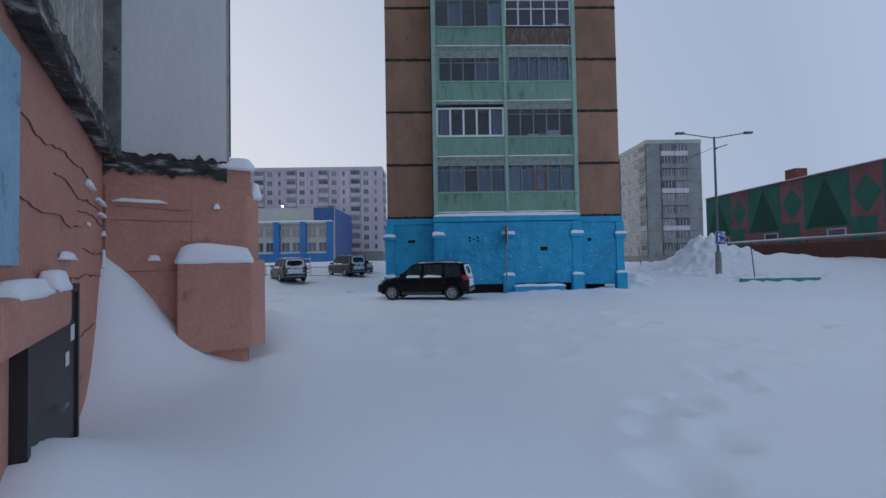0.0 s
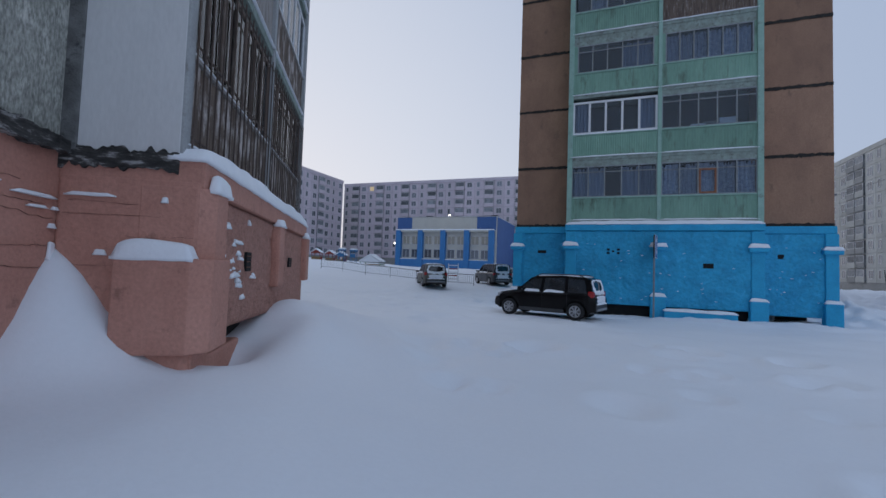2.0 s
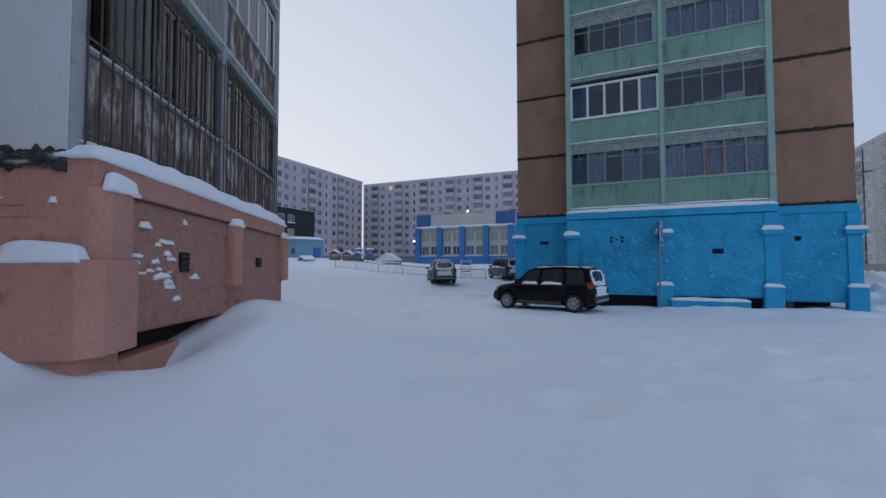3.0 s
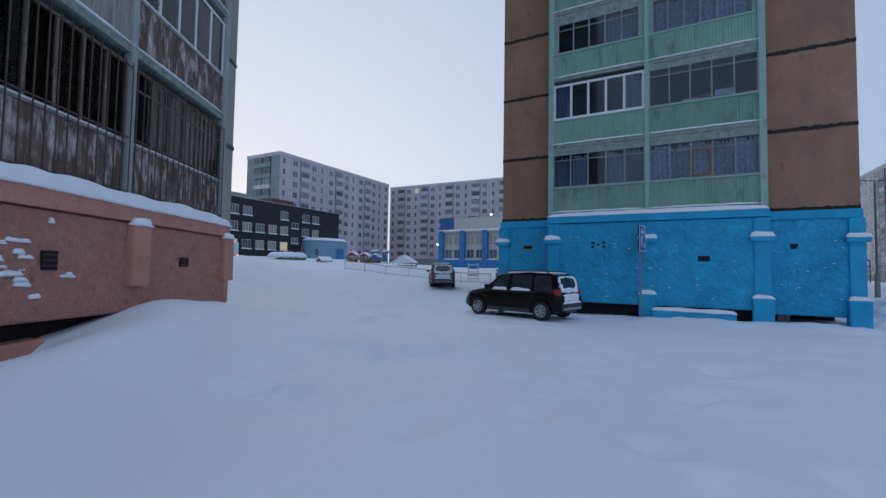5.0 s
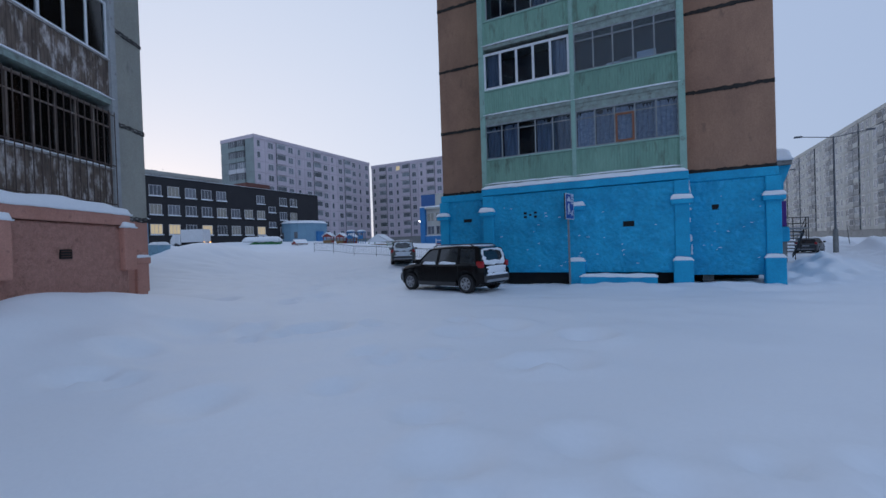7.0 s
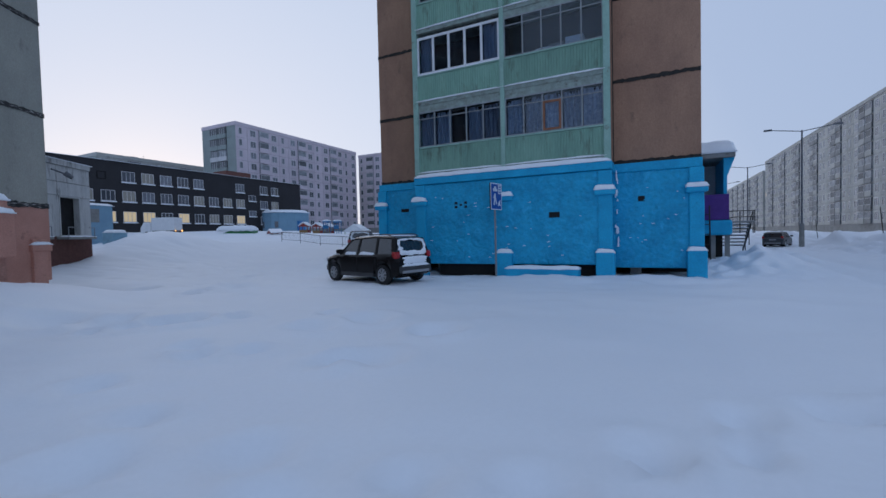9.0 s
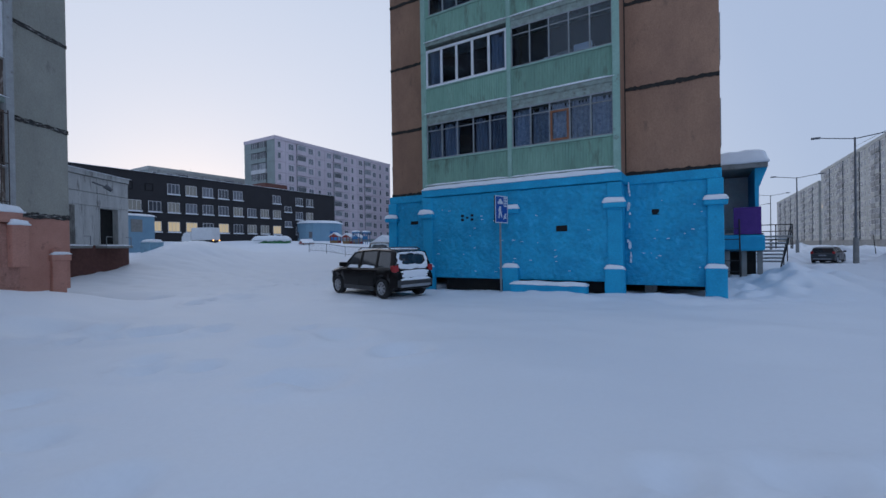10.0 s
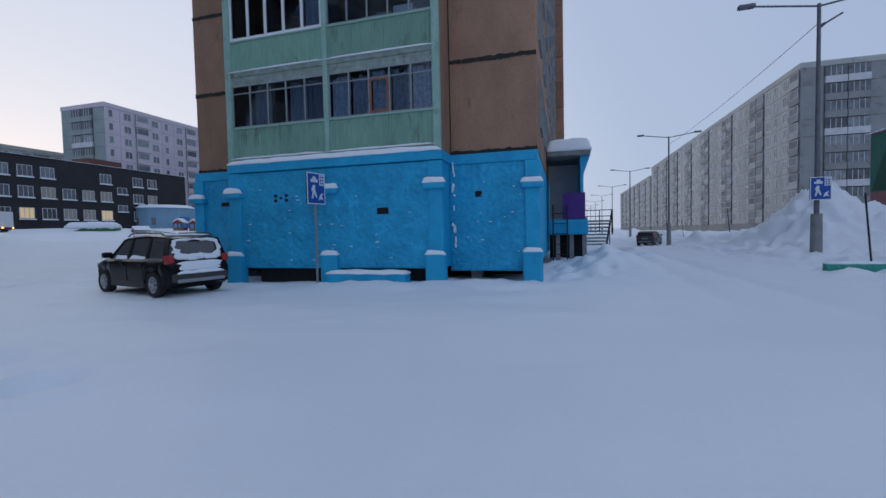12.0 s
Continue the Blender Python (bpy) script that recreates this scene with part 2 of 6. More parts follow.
def snow_lump(x0, x1, y0, y1, z, h, seed=0, nx=10, ny=5, sag=0.03, uneven=0.35):
    """A soft cap of snow lying on a ledge: rounded edges and an uneven top."""
    bm = bmesh.new()
    rows_top, rows_bot = [], []
    for i in range(nx + 1):
        top, bot = [], []
        for j in range(ny + 1):
            u, v = i / nx, j / ny
            x, y = x0 + (x1 - x0) * u, y0 + (y1 - y0) * v
            edge = min(1.0, (1 - abs(2 * u - 1) ** 6)) * min(1.0, (1 - abs(2 * v - 1) ** 4))
            bump = noise.noise(Vector((x * 2.3 + seed * 7.1, y * 3.1, z)))
            top.append(bm.verts.new((x, y, z + h * (0.25 + 0.75 * edge ** 0.5) * (1 + uneven * bump) * (1 if edge > 0 else 0.3))))
            bot.append(bm.verts.new((x, y, z - sag * (0.5 + abs(bump)))))
        rows_top.append(top)
        rows_bot.append(bot)
    for i in range(nx):
        for j in range(ny):
            bm.faces.new((rows_top[i][j], rows_top[i + 1][j], rows_top[i + 1][j + 1], rows_top[i][j + 1]))
            bm.faces.new((rows_bot[i][j], rows_bot[i][j + 1], rows_bot[i + 1][j + 1], rows_bot[i + 1][j]))
        bm.faces.new((rows_top[i][0], rows_bot[i][0], rows_bot[i + 1][0], rows_top[i + 1][0]))
        bm.faces.new((rows_top[i][ny], rows_top[i + 1][ny], rows_bot[i + 1][ny], rows_bot[i][ny]))
    for j in range(ny):
        bm.faces.new((rows_top[0][j], rows_top[0][j + 1], rows_bot[0][j + 1], rows_bot[0][j]))
        bm.faces.new((rows_top[nx][j], rows_bot[nx][j], rows_bot[nx][j + 1], rows_top[nx][j + 1]))
    return bm


# ---- the ground: one sheet of snow ----
def smooth01(a, b, v):
    t = max(0.0, min(1.0, (v - a) / (b - a)))
    return t * t * (3 - 2 * t)


PK_O, PK_U, PK_N = Vector((-2.2, 4.56)), Vector((-0.515, 0.857)), Vector((0.857, 0.515))


def hump(x, y, cx, cy, rx, ry, h, turn=0.0):
    c, s = math.cos(turn), math.sin(turn)
    dx, dy = x - cx, y - cy
    u, v = (dx * c + dy * s) / rx, (-dx * s + dy * c) / ry
    return h * math.exp(-(u * u + v * v))


def snow_height(x, y):
    d = math.hypot(x, y)
    far = smooth01(22, 80, d) * smooth01(14, -14, x) * 1.7
    z = far + 0.07 * noise.noise(Vector((x * 0.32, y * 0.32, 0))) + 0.012 * noise.noise(Vector((x * 1.3, y * 1.3, 3)))
    # trampled, uneven yard
    z += 0.05 * noise.noise(Vector((x * 0.5 + 5, y * 0.8, 1))) * smooth01(8, 14, y) + 0.06 * max(0, noise.noise(Vector((x * 1.1, y * 1.4, 7)))) * smooth01(14, 19, y) * smooth01(2, -3, x)
    z += 1.4 * smooth01(-28, -58, x) * smooth01(100, 70, y) * smooth01(5, 25, y)
    rel = Vector((x, y)) - PK_O
    a, o = rel.dot(PK_U), rel.dot(PK_N)
    # slope up to the pink house, drift in its corner, hollow by its footing
    z += 0.58 * smooth01(3.2, 0.2, o) * smooth01(12, 7, a) * smooth01(-5.0, -2.2, a)
    z += 1.22 * math.exp(-abs((a + 0.05) / 0.50) ** 1.5 - abs((o + 1.0) / 0.62) ** 1.7)
    z += 0.20 * math.exp(-((a - 4.7) / 2.1) ** 4 - ((o - 0.5) / 1.1) ** 2)
    z += 0.15 * math.exp(-((a - 5.6) / 2.4) ** 2 - ((o - 1.9) / 1.1) ** 2)
    z -= 0.36 * math.exp(-abs((a - 1.2) / 0.62) ** 3 - ((o - 0.20) / 0.30) ** 2)
    z += 0.40 * math.exp(-((a + 2.75) / 0.75) ** 2 - ((o + 0.95) / 0.42) ** 2)
    z += 0.26 * math.exp(-((a - 2.2) / 1.3) ** 2 - ((o - 1.15) / 0.5) ** 2)
    z += 0.20 * math.exp(-((a - 4.0) / 1.1) ** 2 - ((o - 0.5) / 0.6) ** 2)
    z += 0.20 * math.exp(-((a - 2.9) / 1.4) ** 2 - ((o - 2.4) / 0.7) ** 2)
    z -= 0.45 * smooth01(8.0, 9.5, a) * smooth01(2.5, 0.2, o) * smooth01(13, 10, a)
    # banks along the street and the shovelled pile by the lamp
    bank = smooth01(20.4, 23.5, x) * smooth01(48, 25, x) * smooth01(28, 36, y)
    z += bank * (0.35 + 1.5 * max(0, noise.noise(Vector((x * 0.33, y * 0.24, 9)))) + 0.3 * noise.noise(Vector((x * 1.1, y * 1.0, 2))))
    shove = smooth01(16.4, 19.5, x) * smooth01(22, 26, y) * smooth01(34, 24, x) + smooth01(14.0, 11.5, x) * smooth01(9.5, 10.4, x) * smooth01(20, 24, y) * smooth01(60, 40, y)
    if shove > 0:
        z += shove * (0.22 * abs(noise.noise(Vector((x * 0.9, y * 0.8, 31)))) + 0.22 * noise.noise(Vector((x * 2.1, y * 1.7, 33))) + 0.10 * abs(noise.noise(Vector((x * 4.0, y * 3.4, 35)))))
    z += hump(x, y, 23.2, 36.0, 2.5, 2.8, 2.3) * (1 + 0.26 * noise.noise(Vector((x * 0.8, y * 0.8, 51))) + 0.26 * noise.noise(Vector((x * 2.0, y * 2.0, 53))) + 0.16 * abs(noise.noise(Vector((x * 4.2, y * 4.2, 57))))) + hump(x, y, 20.4, 30.8, 1.6, 1.6, 0.3) + hump(x, y, 28.0, 33.0, 4.0, 3.0, 0.7) + hump(x, y, 21.6, 41.0, 2.2, 3.0, 0.9)
    z += (hump(x, y, 12.3, 26.4, 1.2, 2.4, 0.6) + hump(x, y, 14.0, 33.0, 0.9, 5.0, 0.5) - hump(x, y, 19.2, 57, 4.5, 14, 0.4)) * (1 + 0.4 * noise.noise(Vector((x * 1.6, y * 1.4, 61))))
    z += hump(x, y, 5.4, 20.0, 1.6, 0.8, 0.18) + hump(x, y, 8.6, 20.8, 1.8, 0.8, 0.15)
    z += hump(x, y, 36, 30, 9, 14, 1.0)
    # ploughed mounds in the yard
    z += hump(x, y, -28, 26.8, 7.0, 4.2, 1.95, -0.4) + hump(x, y, -19, 30, 7, 4.0, 0.5) + hump(x, y, -27, 36, 9, 5, 0.8) + hump(x, y, -33, 52, 8, 6, 0.8)
    lump = noise.noise(Vector((x * 0.22, y * 0.3, 5)))
    z += 0.35 * max(0, lump) * smooth01(20, 40, d) * smooth01(6, -6, x)
    # wheel ruts: one across the yard entrance and one along the street
    rut = y - (18.8 - 0.32 * x)
    if -16 < x < 2:
        for off in (-0.85, 0.85):
            z -= 0.10 * math.exp(-((rut - off) / 0.25) ** 2)
    for off in (14.2, 15.8):
        z -= 0.09 * math.exp(-((x - off - 0.05 * (y - 30) - 0.4 * math.sin(y * 0.13)) / 0.28) ** 2) * smooth01(14, 22, y)
    # churned snow where cars and people pass
    churn = smooth01(16, 21, y) * smooth01(45, 30, y) * smooth01(-2, -5, x) + smooth01(18.5, 20, y) * smooth01(23.5, 22, y) * smooth01(0, 2, x) * smooth01(13, 10, x)
    if churn > 0:
        z += churn * (0.07 * noise.noise(Vector((x * 1.5, y * 1.7, 41))) + 0.05 * abs(noise.noise(Vector((x * 3.4, y * 3.1, 43)))))
    # old footprints and pits, filled by new snow
    for cx, cy, r in PITS:
        q = ((x - cx) ** 2 + (y - cy) ** 2) / (r * r)
        if q < 6:
            z += (0.13 if cy > 9 else 0.12) * (0.45 * math.exp(-0.5 * (q - 2.2) ** 2) - math.exp(-q))
    # trampled flat where the black car stands
    k = math.exp(-((x + 0.25) / 2.9) ** 4 - ((y - 18.4) / 1.6) ** 4)
    z = z * (1 - k) + 0.03 * k
    # wind-packed lumps close by
    if d < 30:
        z += 0.022 * noise.noise(Vector((x * 2.3, y * 2.0, 71))) * smooth01(-0.25, 0.35, noise.noise(Vector((x * 0.35, y * 0.3, 73)))) + 0.035 * max(0, noise.noise(Vector((x * 1.2 - y * 0.5, y * 1.1, 75)))) * smooth01(6, 9, y)
    return z


rng = random.Random(4)
PITS = [(rng.uniform(-1.5, 6), rng.uniform(7, 13.5), rng.uniform(0.18, 0.4)) for _ in range(26)] + [(rng.uniform(-8, 1), rng.uniform(13, 24), rng.uniform(0.15, 0.5)) for _ in range(34)] + [(0.26, 11.1, 0.5), (0.5, 11.3, 0.45), (-1.9, 10.2, 0.55), (-0.9, 10.6, 0.4)] + [(1.5 + 0.36 * i + rng.uniform(-0.35, 0.35), 3.4 + 0.30 * i + rng.uniform(-0.4, 0.4), rng.uniform(0.15, 0.30)) for i in range(26)]


def axis(lo, hi, step, reach):
    mid = list(np.arange(lo, hi + 1e-6, step))
    out, s, v = [], step, mid[-1]
    while v < reach:
        s *= 1.07
        v += s
        out.append(v)
    neg, s, v = [], step, mid[0]
    while v > -reach:
        s *= 1.07
        v -= s
        neg.append(v)
    return neg[::-1] + mid + out


def build_ground():
    xs, ys = axis(-11.0, 24.5, 0.135, 1500), axis(-1.0, 35.0, 0.135, 1500)
    verts = [(x, y, snow_height(x, y) if abs(x) < 400 and abs(y) < 400 else snow_height(x * 0.3, y * 0.3)) for y in ys for x in xs]
    w = len(xs)
    faces = [(j * w + i, j * w + i + 1, (j + 1) * w + i + 1, (j + 1) * w + i) for j in range(len(ys) - 1) for i in range(w - 1)]
    me = bpy.data.meshes.new("ground")
    me.from_pydata(verts, [], faces)
    me.materials.append(SNOW)
    me.polygons.foreach_set("use_smooth", [True] * len(faces))
    tagged(new("ground", me), "deep drifted snow with soft ruts covering the yard", "snow", kind="structure")


build_ground()


# ---- the two apartment houses seen end-on ----
STOREY = 2.77


def corrugated(x0, x1, y, z0, z1, pitch=0.09, depth=0.016):
    """A balcony front: one folded sheet with narrow upright ribs, its edges slightly ragged."""
    bm = bmesh.new()
    n = max(3, int((x1 - x0) / pitch))
    w = (x1 - x0) / n
    prof = []
    for k in range(n):
        s = depth * (0.7 + 0.5 * rng.random())
        prof += [(x0 + (k + 0.02) * w, y), (x0 + (k + 0.16) * w, y - s), (x0 + (k + 0.84) * w, y - s), (x0 + (k + 0.98) * w, y)]
    rows = []
    for px, py in prof:
        dz = 0.012 * rng.random()
        rows.append([bm.verts.new((px, py, z0 + dz)), bm.verts.new((px, py, z1 - dz)), bm.verts.new((px, y + 0.03, z1 - dz)), bm.verts.new((px, y + 0.03, z0 + dz))])
    for a, b in zip(rows, rows[1:]):
        for i in range(4):
            bm.faces.new((a[i], b[i], b[(i + 1) % 4], a[(i + 1) % 4]))
    bm.faces.new(rows[0])
    bm.faces.new(rows[-1][::-1])
    return bm


def ring(x0, x1, y0, y1, z0, z1, t):
    """A rectangular frame in one piece."""
    bm = bmesh.new()
    loops = []
    for y in (y0, y1):
        for d in (0, t):
            loops.append([bm.verts.new(p) for p in ((x0 + d, y, z0 + d), (x1 - d, y, z0 + d), (x1 - d, y, z1 - d), (x0 + d, y, z1 - d))])
    a, b, c, d = loops
    for i in range(4):
        j = (i + 1) % 4
        bm.faces.new((a[i], a[j], b[j], b[i]))
        bm.faces.new((c[i], d[i], d[j], c[j]))
        bm.faces.new((a[i], c[i], c[j], a[j]))
        bm.faces.new((b[i], b[j], d[j], d[i]))
    return bm


def glazing(house, x0, x1, y, z0, z1, panes, frame_mat, top_light=0.0, bar=0.045, curtains=None, opening=None):
    """A band of balcony windows: frame, panes, and cloth behind some of them."""
    win = part("window", ring(x0, x1, y - 0.03, y + 0.03, z0, z1, bar), frame_mat, house)
    zt = z1 - top_light if top_light else z1 - bar
    w = (x1 - x0 - bar) / panes
    for k in range(1, panes):
        part("mullion", boxes((x0 + k * w, x0 + k * w + bar, y - 0.026, y + 0.026, z0 + bar, z1 - bar)), frame_mat, win)
    if top_light:
        part("transom", boxes((x0 + bar, x1 - bar, y - 0.022, y + 0.022, zt, zt + bar * 0.7)), frame_mat, win)
    for k in range(panes):
        a, b = x0 + k * w + bar, x0 + (k + 1) * w
        if opening == k:
            part("casement", ring(a, b, y - 0.045, y - 0.03, z0 + bar, zt, 0.07), WOODFRAME, win, "orange-brown wooden casement")
        bm = boxes((a, b, y - 0.004, y + 0.004, z0 + bar, zt))
        if top_light:
            box(bm, a, b, y - 0.004, y + 0.004, zt + bar * 0.7, z1 - bar)
        g = part("pane", bm, GLASS, win)
        g.visible_shadow = False
        if curtains and rng.random() < curtains[0]:
            bm = bmesh.new()
            m = 12
            lo, hi = [], []
            for i in range(m + 1):
                cx = a + (b - a) * i / m
                cy = y + 0.16 + 0.03 * math.sin(i * 2.1 + k) + 0.015 * rng.random()
                lo.append(bm.verts.new((cx, cy, z0 - 0.1)))
                hi.append(bm.verts.new((cx, cy, z1 - (0.06 if rng.random() < 0.8 else 0.2))))
            for i in range(m):
                bm.faces.new((lo[i], lo[i + 1], hi[i + 1], hi[i]))
            part("curtain", bm, curtains[1], win)
    return win


def rough_slab(x0, x1, y0, y1, z0, z1, seed, amp, step=0.045, drop=0.0):
    """A slab whose outer face is lumpy sprayed plaster."""
    bm = bmesh.new()
    nx, nz = int((x1 - x0) / step), int((z1 - z0) / step)
    grid = []
    for i in range(nx + 1):
        col = []
        for j in range(nz + 1):
            x = x0 + (x1 - x0) * i / nx
            zl = z0 - drop * i / nx
            z = zl + (z1 - zl) * j / nz
            d = noise.noise(Vector((x * 2.1, z * 2.1, seed))) + 0.8 * noise.noise(Vector((x * 6.5, z * 6.5, seed + 5))) + 0.6 * abs(noise.noise(Vector((x * 13, z * 13, seed + 9))))
            d *= amp * (0.35 + 0.65 * smooth01(-0.3, 0.4, noise.noise(Vector((x * 0.8, z * 0.8, seed + 20)))))
            if i in (0, nx) or j in (0, nz):
                d = 0
            col.append(bm.verts.new((x, y0 - d, z)))
        grid.append(col)
    for i in range(nx):
        for j in range(nz):
            bm.faces.new((grid[i][j], grid[i + 1][j], grid[i + 1][j + 1], grid[i][j + 1]))
    edge = [grid[i][0] for i in range(nx + 1)] + [grid[nx][j] for j in range(1, nz + 1)] + [grid[i][nz] for i in range(nx - 1, -1, -1)] + [grid[0][j] for j in range(nz - 1, 0, -1)]
    back = [bm.verts.new((v.co.x, y1, v.co.z)) for v in edge]
    for k in range(len(edge)):
        j = (k + 1) % len(edge)
        bm.faces.new((edge[j], edge[k], back[k], back[j]))
    return bm


def tar_strip(x0, x1, y, z, h, seed, n=36):
    """A joint smeared with tar: a thin strip whose edges wander."""
    bm = bmesh.new()
    rows = []
    for i in range(n + 1):
        x = x0 + (x1 - x0) * i / n
        q = 0.5 * noise.noise(Vector((x * 2.2, seed * 3.7, 0)))
        r = 0.6 * noise.noise(Vector((x * 5.0, seed * 1.9, 4))) + 0.6 * noise.noise(Vector((x * 17.0, seed, 8)))
        q += 0.6 * noise.noise(Vector((x * 15.0, seed, 2)))
        lo, hi = z - h * (0.8 + 0.9 * q), z + h * (0.8 + 0.9 * r)
        rows.append([bm.verts.new(p) for p in ((x, y - 0.034, lo), (x, y - 0.034, hi), (x, y + 0.05, hi), (x, y + 0.05, lo))])
    for a, b in zip(rows, rows[1:]):
        for i in range(4):
            bm.faces.new((a[i], b[i], b[(i + 1) % 4], a[(i + 1) % 4]))
    bm.faces.new(rows[0])
    bm.faces.new(rows[-1][::-1])
    return bm


def end_house(origin, turn, z1, bay, left, right, recess, base_out, base_mats, wing_mats, col_mat, floors, deep, label, foot, styles, group):
    """A panel apartment house seen on its narrow end: plinth, two wings of wall panels, a stack of twin balconies."""
    top = z1 + floors * STOREY
    house = empty("apartment_building", pose(*origin, 0, 0, turn), label, "building", "panel houses seen end-on")
    PAINT, ROUGH = base_mats
    mid = bay / 2 + 0.03
    # carcass behind the panels
    bm = bmesh.new()
    box(bm, -left + 0.06, bay + right - 0.06, recess + 0.10, deep, z1 - 0.1, top)
    part("wall", bm, SEAM, house, "dark joints between wall panels")
    part("roof", boxes((-left - 0.15, bay + right + 0.15, recess - 0.15, deep + 0.1, top, top + 0.35)), CONC, house)
    # wall panels of the wings
    for k in range(floors):
        lo, hi = z1 + k * STOREY + 0.035, z1 + (k + 1) * STOREY - 0.035
        for side, (a, b) in enumerate(((-left, -0.02), (bay + 0.02, bay + right))):
            bm = boxes((a, b, recess - 0.02 * rng.random(), recess + 0.3, lo, hi), round_edge=0.02)
            part("panel", bm, wing_mats[side], house)
            part("tar_seam", tar_strip(a, b, recess, z1 + k * STOREY, 0.075 if k else 0.09, k + side * 20), SEAM if group == "blue" else TAR, house, "smeared black tar joint")
        bm = bmesh.new()
        for e, x in ((0, -left), (1, bay + right - 0.3)):
            if x > 0:
                n = int((deep - recess - 0.4) / 3.2)
                for i in range(n):
                    y0 = recess + 0.34 + i * 3.2
                    box(bm, x, x + 0.3, y0, y0 + 3.14, lo, hi)
        if bm.verts:
            tagged(part("side_panelling", bm, wing_mats[2], house), kind="stuff")
        else:
            bm.free()
    # balconies
    for k in range(floors):
        zf = z1 + k * STOREY
        for b in (0, 1):
            x0, x1 = (0.10, mid - 0.07) if b == 0 else (mid + 0.07, bay - 0.10)
            st = styles[(k, b)] if (k, b) in styles else styles["other"][(k * 2 + b * 3) % len(styles["other"])]
            part("balcony_floor", boxes((x0 - 0.05, x1 + 0.05, -0.02, recess + 0.1, zf - 0.02, zf + 0.13), round_edge=0.01), SLABCON, house)
            zs = zf + 0.15
            zp = zf + 1.08
            part("balcony_front", corrugated(x0, x1, 0.03, zs, zp, st.get("pitch", 0.09)), st["front"], house)
            part("handrail", boxes((x0, x1, -0.02, 0.07, zp, zp + 0.05)), st.get("rail", STEELFRAME), house)
            zt = zf + STOREY - 0.16
            if st.get("panes"):
                inset = st.get("inset", 0.0)
                glazing(house, x0 + inset, x1 - inset, 0.04, zp + 0.05, zt - st.get("head", 0.05), st["panes"], st["frame"], st.get("top_light", 0), st.get("bar", 0.045), st.get("curtains"), st.get("opening"))
                if st.get("head", 0.05) > 0.06:
                    part("head_board", boxes((x0, x1, 0.015, 0.065, zt - st["head"], zt + 0.14)), SLABCON, house)
                if inset:
                    for fa, fb in ((x0, x0 + inset), (x1 - inset, x1)):
                        part("filler_board", boxes((fa, fb, 0.02, 0.06, zp + 0.05, zt)), st["front"], house)
            if st.get("bars"):
                bm = bmesh.new()
                nb = int((x1 - x0) / 0.19)
                for i in range(nb + 1):
                    bx = x0 + (x1 - x0) * i / nb
                    box(bm, bx - 0.007, bx + 0.007, -0.085, -0.069, zf + 0.1, zt - 0.05)
                for bz in (zf + 0.2, zp + 0.1, zt - 0.15):
                    box(bm, x0, x1, -0.066, -0.054, bz, bz + 0.025)
                part("grille", bm, GRILLE, house, "rusty upright security bars")
            if st.get("clutter"):
                for i in range(st["clutter"]):
                    bx = x0 + 0.25 + rng.random() * (x1 - x0 - 0.9)
                    part("stored_box", boxes((bx, bx + 0.35 + 0.3 * rng.random(), 0.2, 0.6, zf + 0.13, zp + 0.1 + 0.3 * rng.random()), round_edge=0.02), WHITEFRAME if i % 2 else CONC, house)
            # rear wall, near-black to stand for the unlit balcony inside
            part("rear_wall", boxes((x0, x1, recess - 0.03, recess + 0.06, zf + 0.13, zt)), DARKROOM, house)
            part("snow_strip", snow_lump(x0 - 0.05, x1 + 0.05, -0.07, 0.03, zf + 0.13, 0.045, k * 2 + b, 14, 3, 0.01), SNOWCAP, house, smooth=True)
            if st.get("railsnow"):
                part("snow_strip", snow_lump(x0, x1, -0.03, 0.08, zp + 0.05, 0.035, k * 5 + b, 16, 3, 0.01), SNOWCAP, house, smooth=True)
    # uprights: two flanking walls and the centre column
    h0 = z1 - 0.02
    part("flank_wall", boxes((-0.06, 0.10, -0.03, recess + 0.02, h0, top), round_edge=0.012), wing_mats[3], house)
    part("flank_wall", boxes((bay - 0.10, bay + 0.06, -0.03, recess + 0.02, h0, top), round_edge=0.012), wing_mats[4], house)
    part("column", boxes((mid - 0.075, mid + 0.075, -0.05, 0.10, h0, top), round_edge=0.015), col_mat, house)
    ce = 0.09 if group == "blue" else 0.056
    part("column_edge", boxes((-ce, 0.115, -0.055, 0.08 if group == "blue" else -0.01, h0, top), round_edge=0.012), col_mat, house)
    part("column_edge", boxes((bay - 0.115, bay + 0.09, -0.055, 0.08, h0, top), round_edge=0.012), col_mat, house)
    # plinth
    f = -base_out
    zb = foot
    zt = z1 - 0.05
    part("plinth_wall", rough_slab(0.0, bay, f + 0.07, f + 0.35, zb, zt - 0.30, 1 if group == "blue" else 2, 0.030 if group == "blue" else 0.042, drop=0.0 if group == "blue" else 0.20), ROUGH, house, smooth=True)
    for a, b in ((-left - 0.02, -0.03), (bay + 0.03, bay + right + 0.02)):
        if group == "blue":
            part("plinth_wall", rough_slab(a, b, recess - 0.14, recess + 0.2, zb - (0.16 if a > 0 else 0), zt - 0.30, a, 0.028), ROUGH, house, smooth=True)
        else:
            part("plinth_wall", boxes((a, b, recess + 0.0, recess + 0.3, -0.5 if a < 0 else 0.47, zt), round_edge=0.02), PAINT, house)
        if group == "blue":
            part("plinth_band", boxes((a - 0.02, b, recess - 0.19, recess + 0.22, zt - 0.30, zt), round_edge=0.03), PAINT, house)
    for x0, x1 in ((-0.04, 0.22), (bay - 0.22, bay + 0.04)):
        part("plinth_return", boxes((x0, x1, f + 0.36, recess + 0.10, zb, zt - 0.02)), PAINT, house)
